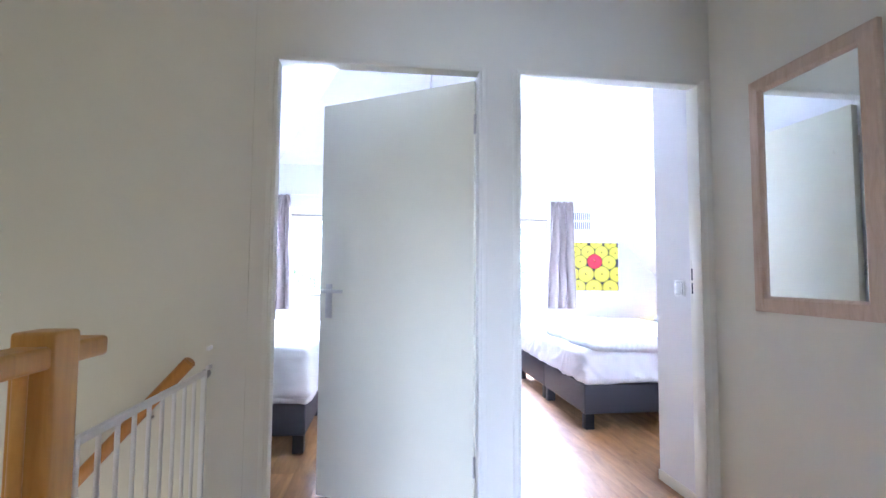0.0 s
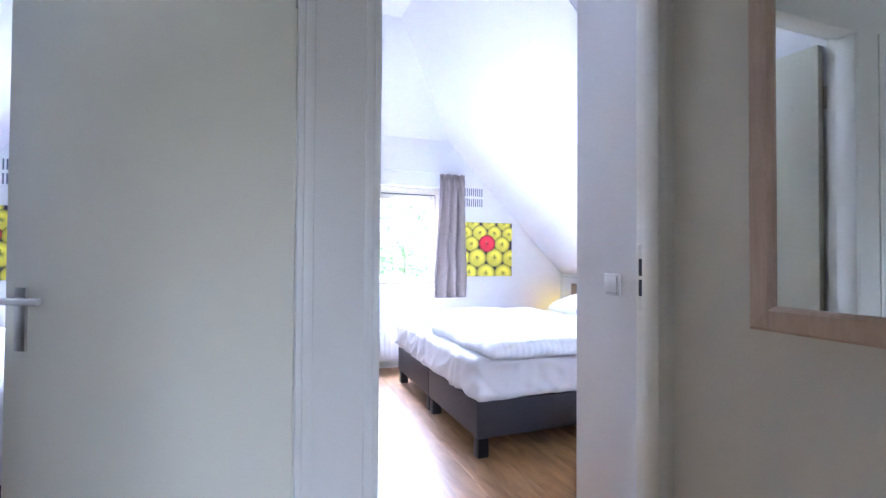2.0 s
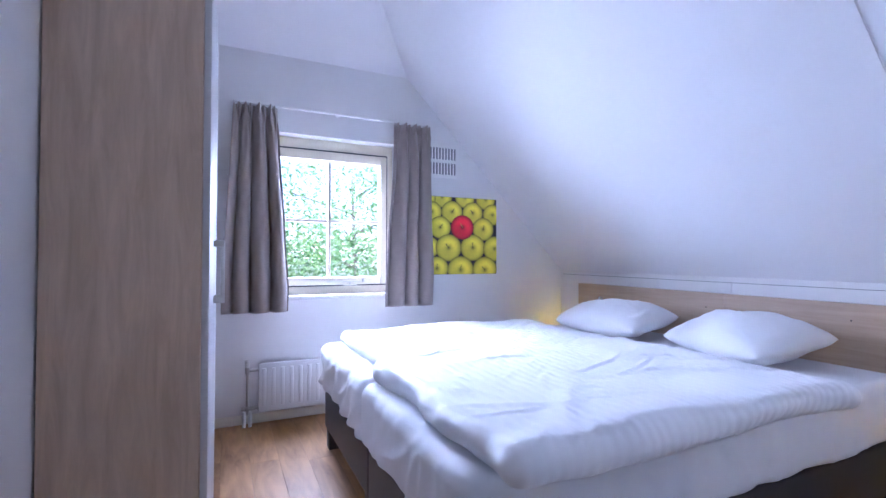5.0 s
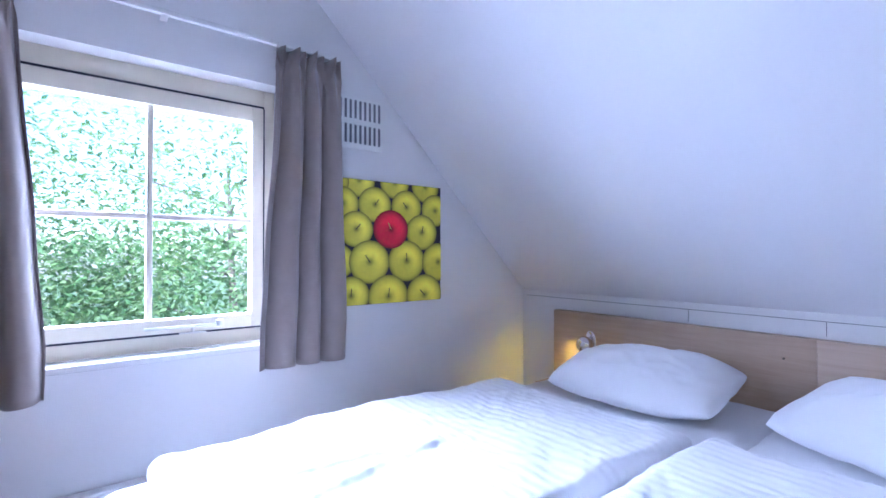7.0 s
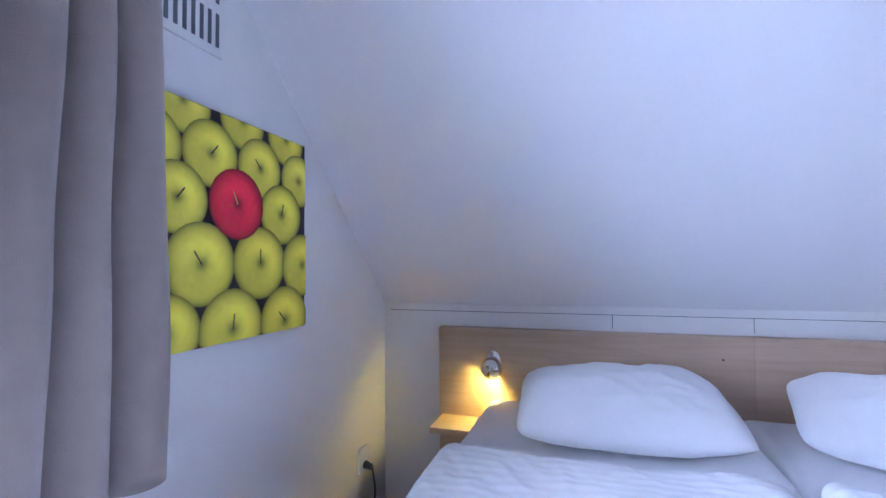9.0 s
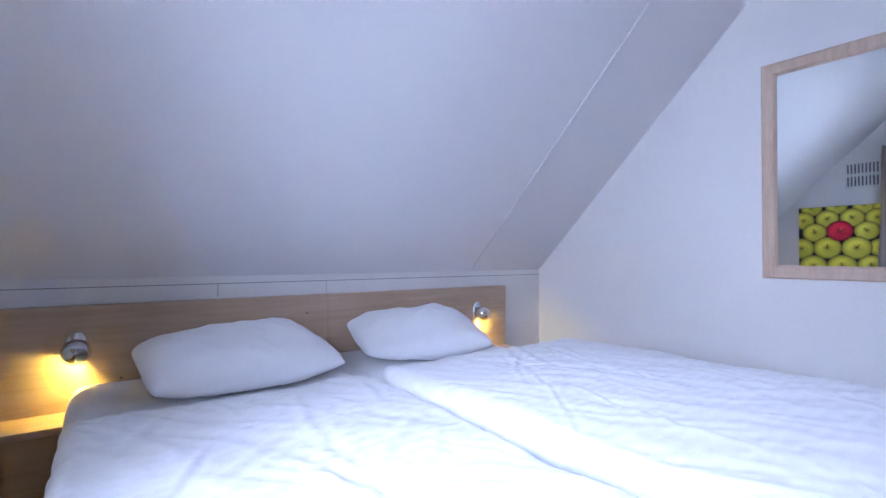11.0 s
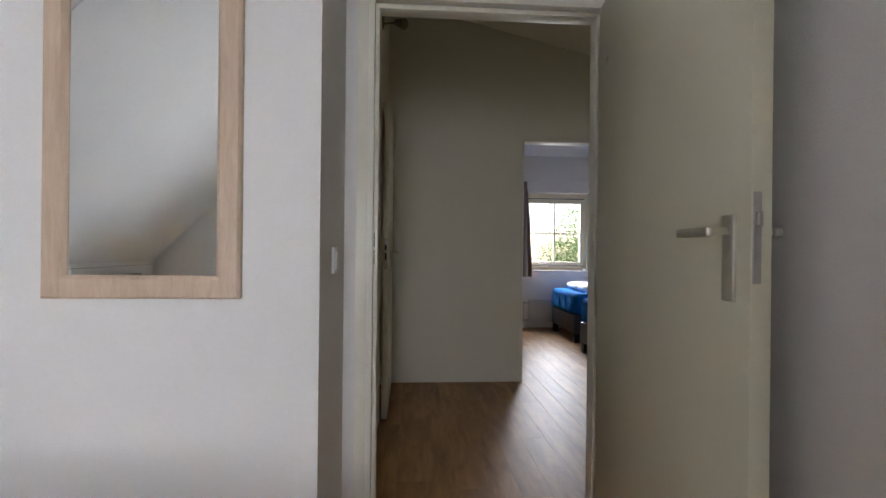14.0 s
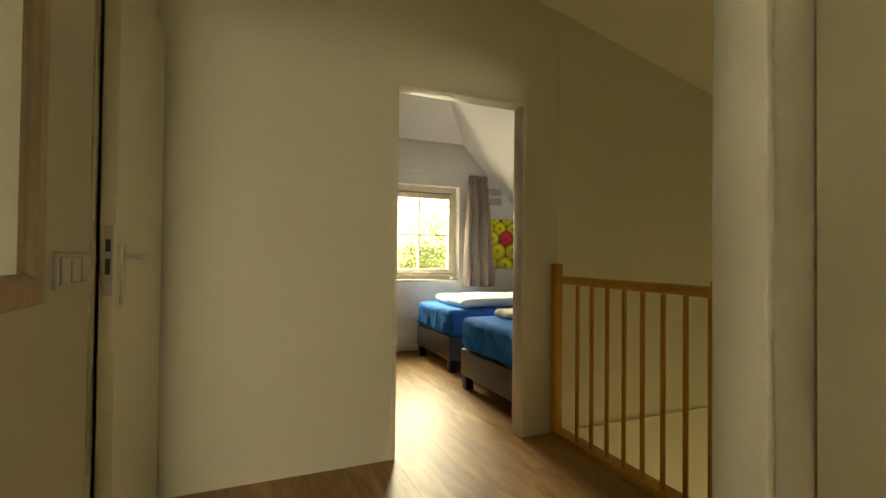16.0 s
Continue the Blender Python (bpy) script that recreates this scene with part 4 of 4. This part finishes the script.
def radiator(x0, x1, ya, s, pipe_x, label):
    t = thing("radiator", ((x0 + x1) / 2, ya, 0.10), label, "radiator", "panel radiators")
    w = (x1 - x0) / 2

    def yy(a, b):
        return sorted((-s * a, -s * b))

    part("panel", box(-w, w, *yy(0.085, 0.105), 0, 0.31, 0.006, seg=3), M_RAD, t, smooth=True)
    bm = None
    n = int(2 * w / 0.055)
    for i in range(n):
        x = -w + 0.035 + i * (2 * w - 0.07) / (n - 1)
        bm = box(x - 0.014, x + 0.014, *yy(0.104, 0.112), 0.03, 0.28, 0.006, bm)
    part("ribs", bm, M_RAD, t, smooth=True)
    part("back_panel", box(-w + 0.01, w - 0.01, *yy(0.03, 0.084), 0.01, 0.30, 0.004), M_RAD, t, smooth=True)
    for x in (-w * 0.7, w * 0.7):
        part("wall_bracket", box(x - 0.02, x + 0.02, *yy(0.0005, 0.03), 0.03, 0.27, 0.002), M_RAD, t)
    px = pipe_x - (x0 + x1) / 2
    k = 1 if px < 0 else -1
    y = -s * 0.07
    bm = tube((px, y, -0.02), (px, y, 0.27), 0.008, 12)
    bm = tube((px, y, 0.265), (px + k * 0.07, y, 0.265), 0.009, 12, bm)
    bm = tube((px, y, 0.245), (px, y, 0.285), 0.014, 12, bm)
    bm = tube((px - k * 0.035, y, 0.02), (px + k * 0.07, y, 0.02), 0.011, 12, bm)
    bm = ball((px, y, 0.02), 0.018, bm, seg=12)
    part("valve_pipe", bm, M_STEEL, t, "bare metal pipe and valves", True)
    bm = tube((px, y, 0.285), (px, y, 0.33), 0.015, 14, bevel=0.003)
    part("valve_cap", bm, M_PLASTIC, t, "white plastic valve cap", True)
    bm = tube((px - k * 0.018, y, -0.098), (px - k * 0.018, y, 0.0), 0.012, 12)
    bm = tube((px + k * 0.018, y, -0.098), (px + k * 0.018, y, 0.0), 0.012, 12, bm)
    part("feed_pipe", bm, M_PLASTIC, t, "white sleeved feed pipes", True)


for name, xc, ya, s, east in (("bedroom", 1.855, Y_N, 1, 1), ("second bedroom", -0.555, Y_N, 1, -1), ("blue bedroom", -0.585, Y_S, -1, -1)):
    g = "curtains in the " + name
    e = east
    near = sorted((xc + e * 0.43, xc + e * 0.72))
    if s < 0:
        near = (xc - 0.81, xc - 0.57)
    elif e < 0:
        near = (xc - 0.60, xc - 0.39)
    far = sorted((xc - e * 0.385, xc - e * 0.655))
    fl = (-0.07, 0.045) if e > 0 else (-0.11, 0.06)
    curtain(*near, ya, s, *fl, 3.5, 1.7 + xc, "taupe pleated curtain drawn aside beside the apple canvas", g)
    if s < 0:
        far = (xc + 0.47, xc + 0.67)
    fl = (-0.06, 0.08) if e > 0 else (-0.08, 0.06)
    curtain(*far, ya, s, *fl, 3.5, 5.2 + xc, "taupe pleated curtain drawn aside, hanging to below the sill", g)
    curtain_rail(xc - 0.66, xc + 0.72 if e > 0 else xc + 0.66, ya, s) if e > 0 else curtain_rail(xc - (0.72 if s > 0 else 0.84), xc + 0.66, ya, s)
    vent(xc + e * (0.845 if s > 0 else 0.94), ya, s)
    xr = xc + 1.365 if e > 0 else xc - (1.365 if s > 0 else 1.47) + 0.62
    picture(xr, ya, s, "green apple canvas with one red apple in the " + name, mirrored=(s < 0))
radiator(1.365, 2.35, Y_N, 1, 1.30, "white ribbed panel radiator with bare metal valves under the bedroom window")
radiator(-1.05, -0.16, Y_S, -1, -0.42 + 0.33, "white ribbed panel radiator under the blue bedroom window")


# ---- mirrors ----
def wall_mirror(at, turn, w, h, label):
    """Framed mirror; at: bottom centre on the wall; it faces -y before the turn."""
    t = thing("wall_mirror", at, label, "mirror", "oak framed mirrors", turn)
    f = 0.062

    def strip(a, b, c, d):
        """Frame bar with mitred ends: outer corners a, b and inner corners c, d in x and z."""
        bm = bmesh.new()
        rings = []
        for (ox, oz), (ix, iz) in ((a, d), (b, c)):
            prof = [(0.0, 0.001), (0.0, 0.020), (0.10, 0.026), (0.82, 0.030), (0.93, 0.024), (1.0, 0.018), (1.0, 0.001)]
            rings.append([bm.verts.new((ox + (ix - ox) * q, -y, oz + (iz - oz) * q)) for q, y in prof])
        r0, r1 = rings
        for i in range(len(r0)):
            j = (i + 1) % len(r0)
            bm.faces.new((r0[i], r0[j], r1[j], r1[i]))
        bm.faces.new(r0)
        bm.faces.new(r1[::-1])
        return bm

    o = [(-w / 2, 0), (w / 2, 0), (w / 2, h), (-w / 2, h)]
    q = [(-w / 2 + f, f), (w / 2 - f, f), (w / 2 - f, h - f), (-w / 2 + f, h - f)]
    for i in range(4):
        j = (i + 1) % 4
        part("frame_bar", strip(o[i], o[j], q[j], q[i]), M_FRAME, t)
    part("mirror_glass", box(-w / 2 + f - 0.004, w / 2 - f + 0.004, -0.014, -0.010, f - 0.004, h - f + 0.004), M_MIRROR, t, "clear silver mirror glass")
    return t


wall_mirror((X_LE, 1.437, 1.009), -90, 0.509, 0.942, "tall mirror in pale oak frame on the landing wall")
wall_mirror((2.236, 2.50, 0.985), 180, 0.505, 1.025, "tall mirror in pale oak frame on the bedroom wall")


# ---- switches, socket, spot ----
def switch(at, turn, double, label):
    t = thing("light_switch", at, label, "light switch", "", turn)
    w = 0.116 if double else 0.042
    part("surround", box(-w, w, -0.010, -0.0005, -0.042, 0.042, 0.003), M_PLASTIC, t, smooth=True)
    for xc in ((-0.071, 0.0, 0.071) if double else (0.0,)):
        part("rocker", box(xc - 0.029, xc + 0.029, -0.0145, -0.010, -0.030, 0.030, 0.002), M_PLASTIC, t, smooth=True)
        part("gap", box(xc - 0.0297, xc + 0.0297, -0.0108, -0.0102, -0.0312, 0.0307, 0.0), M_SLOT, t, "dark gap")
    return t


switch((1.777, 2.275, 1.085), -90, False, "white square rocker switch on the bedroom entrance wall")
switch((X_LE, 0.955, 1.07), -90, True, "white triple switch plate between mirror and side door")
so = thing("power_socket", (3.677, Y_N, 0.31), "white wall socket with a black plug behind the bed", "socket")
part("plate", box(-0.035, 0.035, -0.012, -0.0005, -0.035, 0.075, 0.004), M_PLASTIC, so, smooth=True)
part("plug", tube((0, -0.012, 0.0), (0, -0.05, -0.01), 0.018, 14, r2=0.012, bevel=0.003), M_BLACK, so, "black plug", True)
bm = tube((0, -0.05, -0.01), (0.005, -0.06, -0.09), 0.004, 8)
bm = tube((0.005, -0.06, -0.09), (0.02, -0.05, -0.305), 0.004, 8, bm)
part("cable", bm, M_BLACK, so, "black cable", True)

M_BRONZE = mat("aged_bronze", (0.22, 0.19, 0.12), 0.4, 0.8, vary=0.2, vary_scale=30)
sp = thing("wall_spotlight", (X_LE, 0.87, 2.54), "small bronze spotlight with two heads, high on the landing wall", "wall lamp")
part("wall_plate", box(-0.014, -0.0005, -0.025, 0.025, -0.03, 0.17, 0.004), M_BRONZE, sp, smooth=True)
for z in (0.0, 0.13):
    part("arm", tube((-0.012, 0, z), (-0.09, 0, z + 0.01), 0.006, 10), M_BRONZE, sp, smooth=True)
    part("head", tube((-0.085, 0, z + 0.012), (-0.145, 0.045, z - 0.02), 0.018, 18, r2=0.034, bevel=0.003), M_BRONZE, sp, smooth=True)

# side door on the landing
sd = thing("door_4", (X_LE, 0.355, 0), "nearly shut cream painted side door in a white frame on the landing", "")
sd["kind"] = "structure"
bm = box(-0.002, 0.10, 0.395, 0.425, 0, DOOR_H, 0.003)
bm = box(-0.002, 0.10, -0.425, -0.395, 0, DOOR_H, 0.003, bm=bm)
bm = box(-0.0025, 0.1005, -0.395, 0.395, DOOR_H - 0.03, DOOR_H, 0.003, bm=bm)
bm = box(-0.003, -0.0005, 0.4245, 0.455, 0, DOOR_H + 0.04, 0.003, bm=bm)
bm = box(-0.0028, -0.0005, -0.4245, 0.4245, DOOR_H, DOOR_H + 0.04, 0.003, bm=bm)
part("door_frame", bm, M_TRIM, sd, "white painted steel door frame", True)
lf = new("door_leaf", to_mesh("door_leaf", box(0, 0.802, -0.02, 0.02, 0.012, DOOR_H + 0.002, 0.002), M_DOOR, True))
lf.parent = sd
lf.matrix_basis = pose(-0.025, -0.385, 0, 0, 0, 90.6)
tagged(lf, "pale cream painted flush door leaf")
lever(lf, 0.745, 0.02, 1.10, 1, -1)
part("lock_case", box(0.8015, 0.804, -0.011, 0.011, 0.99, 1.19, 0.0008), M_STEEL, lf, "steel lock plate")
bm = box(0.8035, 0.8048, -0.006, 0.006, 1.115, 1.15)
bm = box(0.8035, 0.8048, -0.006, 0.006, 1.05, 1.095, bm=bm)
part("latch_hole", bm, M_SLOT, lf, "dark latch openings")
structure("room_behind_side_door", box(1.81, 2.9, -0.08, -0.02, 0, 2.0), M_WALL, "white wall behind the side door")

# ---- stairs: newels, balustrade, gate, handrail ----
bal = thing("balustrade", (-0.49, 0.5, 0.022), "beech balustrade with square newels and round spindles at the stairs", "balustrade")
part("newel_post", box(-0.016, 0.042, -0.587, -0.538, 0, 1.05, 0.006, seg=3), M_BEECH, bal, "slim beech wall newel", smooth=True)
part("newel_post", box(-0.042, 0.042, 0.503, 0.587, 0, 1.0, 0.008, seg=3), M_BEECH, bal, smooth=True)
part("handrail", box(-0.045 + 0.008, 0.045 - 0.008, -0.538, 0.70, 0.925, 0.972, 0.010, seg=3), M_BEECH, bal, smooth=True)
sp_me = to_mesh("spindle", tube((0, 0, 0), (0, 0, 0.926), 0.0125, 12), M_BEECH, True)
for i in range(8):
    y = -0.378 + i * 0.1225
    ob = new("spindle", sp_me)
    ob.parent = bal
    ob.location = (0, y, 0.0)

gate = thing("stair_gate", (-0.49, 1.53, 0.0), "closed white metal child gate across the top of the stairs", "stair gate")
bm = box(-0.009, 0.009, -0.37, 0.37, 0.745, 0.765, 0.003)
bm = box(-0.009, 0.009, -0.37, 0.37, 0.045, 0.065, 0.003, bm=bm)
bm = box(-0.009, 0.009, -0.388, -0.37, 0.045, 0.765, 0.003, bm=bm)
bm = box(-0.009, 0.009, 0.37, 0.388, 0.045, 0.765, 0.003, bm=bm)
part("gate_frame", bm, M_PLASTIC, gate, smooth=True)
bar_me = to_mesh("gate_bar", tube((0, 0, 0.065), (0, 0, 0.745), 0.0065, 10), M_PLASTIC, True)
for i in range(8):
    ob = new("gate_bar", bar_me)
    ob.parent = gate
    ob.location = (0, -0.37 + (i + 1) * 0.74 / 9, 0)
for s in (-1, 1):
    for z in (0.75, 0.06):
        e = -0.435 if s < 0 else 0.402
        bm = tube((0, s * 0.388, z), (0, e, z), 0.006, 10)
        bm = tube((0, e + (0.012 if s < 0 else -0.012), z), (0, e, z), 0.018, 14, bm)
        part("clamp", bm, M_STEEL, gate, "dark metal wall clamp", True)
for s in (0.0, 0.075):
    part("catch_plate", box(0.01, 0.022, 0.36, 0.40, 0.77 + s, 0.785 + s, 0.002), M_PLASTIC, gate, smooth=True)

hr = thing("stair_handrail", (-0.53, 1.88, 0.81), "round orange-brown beech handrail descending along the stair wall", "handrail")
part("rail", tube((0, 0, 0), (-1.05, 0, -1.18), 0.024, 18, bevel=0.006), M_RAIL, hr, smooth=True)
for k in (0.15, 0.8):
    x, z = -1.05 * k, -1.18 * k
    bm = tube((x, 0, z - 0.02), (x, 0.03, z - 0.05), 0.006, 10)
    bm = tube((x, 0.03, z - 0.05), (x, 0.063, z - 0.05), 0.006, 10, bm)
    part("bracket", bm, M_STEEL, hr, "metal rail bracket", True)

# ---- second bedroom ----
b2 = thing("double_bed", (-1.36, 4.0, 0), "dark leatherette double bed with white sheets in second bedroom", "bed")
for y0, y1 in ((3.07, 3.968), (3.972, 4.87)):
    bed_base(b2, -2.40 + 1.36, -0.29 + 1.36, y0 - 4.0, y1 - 4.0, 0.335, M_LEATHER, [(-0.335 + 1.36, y0 - 4.0 + 0.045), (-0.335 + 1.36, y1 - 4.0 - 0.045), (-2.35 + 1.36, y0 - 3.955), (-2.35 + 1.36, y1 - 4.045)], 1)
mattress(b2, -2.44 + 1.36, -0.255 + 1.36, 3.035 - 4.0, 4.905 - 4.0, 0.325, 0.60, 2.2, M_SHEET, "white fitted cotton sheet", 0.02)
duvet("duvet", -2.2, -0.235, 2.99, 4.93, 0.36, 0.69, 5.5, M_SHEET, "thick white duvet hanging down the sides of the second bedroom's bed", "", 0.0, 70, 0.6, 0.07)

# ---- blue bedroom ----
for y0, xf, seed, lab in ((-2.56, -0.45, 3, "grey leatherette single bed with blue sheet by the window wall"), (-1.20, -0.35, 7, "grey leatherette single bed with blue sheet near the doorway")):
    b = thing("single_bed", (xf - 1.03, y0 + 0.45, 0), lab, "bed", "single beds in the blue bedroom")
    bed_base(b, -1.03, 1.03, -0.45, 0.45, 0.335, M_LEATHER2, [(0.985, -0.40), (0.985, 0.40), (-0.985, -0.40), (-0.985, 0.40)], 1)
    mattress(b, -1.04, 1.03, -0.465, 0.465, 0.340, 0.60, seed, M_BLUE, "blue stretch cotton sheet", 0.0)
duvet("duvet", -2.30, -0.62, -2.48, -1.72, 0.60, 0.70, 2.9, M_SHEET, "folded white duvet lying on the blue bed by the window", "", 0.0, 50, 0.8)
duvet("blanket", -1.25, -0.62, -1.10, -0.42, 0.60, 0.68, 7.9, M_CREAM, "folded cream wool blanket on the single bed near the doorway", "", 0.0, 44, 1.1)["category"] = "blanket"

# ---- baseboards ----
bm = box(0.76, X_E - 0.01, Y_N - 0.010, Y_N - 0.0005, 0, 0.062, 0.002)
bm = box(X_W, 0.66, Y_N - 0.010, Y_N - 0.0005, 0, 0.062, 0.002, bm)
structure("baseboard_north", bm, M_TRIM, "low white painted baseboard", True)
structure("baseboard_south", box(X_W, X_E, Y_S + 0.0005, Y_S + 0.010, 0, 0.062, 0.002), M_TRIM, "low white painted baseboard", True)
structure("baseboard_niche", box(1.767, 1.7765, Y_DW1 + 0.014, 2.50, 0, 0.055, 0.002), M_TRIM, "low white painted baseboard", True)

# ---- outside ----
structure("ground", box(-80, 80, -90, 90, -2.95, -2.85), M_GRASS, "mown grass round the house")


def tree(x, y, h, spread, seed, leaves, label):
    t = thing("tree", (x, y, -2.85), label, "tree", "trees outside the windows")
    r = random.Random(seed)
    bm = tube((0, 0, 0), (0.1, 0.05, h * 0.45), 0.11, 12, r2=0.07)
    bm = tube((0.1, 0.05, h * 0.44), (0.0, 0.1, h * 0.85), 0.07, 10, bm, 0.02)
    tips = []
    for i in range(11):
        z = h * (0.25 + 0.055 * i)
        a = i * 2.4 + r.uniform(-0.3, 0.3)
        d = spread * r.uniform(0.55, 0.95) * (1 - 0.3 * i / 11)
        tip = (math.cos(a) * d, math.sin(a) * d, z + d * 0.35)
        bm = tube((0.08, 0.05, z), tip, 0.03, 7, bm, 0.01)
        tips.append(Vector(tip))
    part("trunk", bm, M_BARK, t, "brown bark", True)
    verts, faces = [], []
    for i in range(leaves):
        if i % 3:
            c = tips[r.randrange(len(tips))]
            p = c + Vector([r.gauss(0, spread * 0.24), r.gauss(0, spread * 0.24), r.gauss(0, h * 0.085)])
        else:
            a, d = r.uniform(0, 6.283), spread * math.sqrt(r.uniform(0.05, 1))
            p = Vector((math.cos(a) * d, math.sin(a) * d, h * r.uniform(0.05, 0.75)))
        if p.z > 4.3 and r.random() < 0.5:
            continue
        m = Euler((r.uniform(-0.9, 0.9), r.uniform(-0.9, 0.9), r.uniform(0, 6.28))).to_matrix() * r.uniform(0.032, 0.06)
        k = len(verts)
        verts += [p + m @ Vector(q) for q in ((-1, 0, 0), (-0.3, -0.55, 0.1), (1, 0, 0), (-0.3, 0.55, 0.1))]
        faces.append((k, k + 1, k + 2, k + 3))
    me = bpy.data.meshes.new("crown")
    me.from_pydata(verts, [], faces)
    me.materials.append(M_LEAF)
    ob = new("crown", me)
    ob.parent = t
    tagged(ob, "loose crown of small green leaves")
    return t


t0 = tree(3.4, 11.2, 6.4, 2.1, 3, 34000, "leafy broad tree with light green foliage on the grass")
copy_thing(t0, pose(0.2, 11.9, -2.85, 0, 0, 130))
copy_thing(t0, pose(6.8, 12.6, -2.85, 0, 0, 220))
copy_thing(t0, pose(-3.8, 12.3, -2.85, 0, 0, 300))
copy_thing(t0, pose(10.6, 13.4, -2.85, 0, 0, 40))
copy_thing(t0, pose(14.6, 15.4, -2.85, 0, 0, 90))
copy_thing(t0, pose(1.2, -9.8, -2.85, 0, 0, 75))
copy_thing(t0, pose(-5.6, -13.4, -2.85, 0, 0, 15))

# ---- floor planks, children of the floor ----
plank = {}
PW, PL = 0.145, 1.38
k = 0
ix = 0
x = X_W
while x < X_E - 0.01:
    x1 = min(x + PW, X_E)
    y = Y_S - (ix * 0.53 % 1.0) * PL
    while y < Y_N:
        a, b = max(y, Y_S), min(y + PL, Y_N)
        y += PL
        if b - a < 0.05:
            continue
        spans = [(a, b)]
        if x < SX1 + 0.06:
            spans = [(p, q) for p, q in ((a, min(b, SY0)), (max(a, SY1), b)) if q - p > 0.02]
            if x + PW / 2 < SX0:
                spans = [(a, b)]
        for p, q in spans:
            xa = x
            key = (round(x1 - xa, 3), round(q - p, 3))
            if key not in plank:
                w, l = x1 - xa, q - p
                plank[key] = to_mesh("plank", box(-w / 2 + 0.0003, w / 2 - 0.0003, -l / 2 + 0.0003, l / 2 - 0.0003, -0.0115, 0.0, 0.0005, seg=1), M_FLOOR)
            ob = new("plank", plank[key])
            ob.parent = floor
            ob.location = ((xa + x1) / 2, (p + q) / 2, 0)
            k += 1
    x += PW
    ix += 1
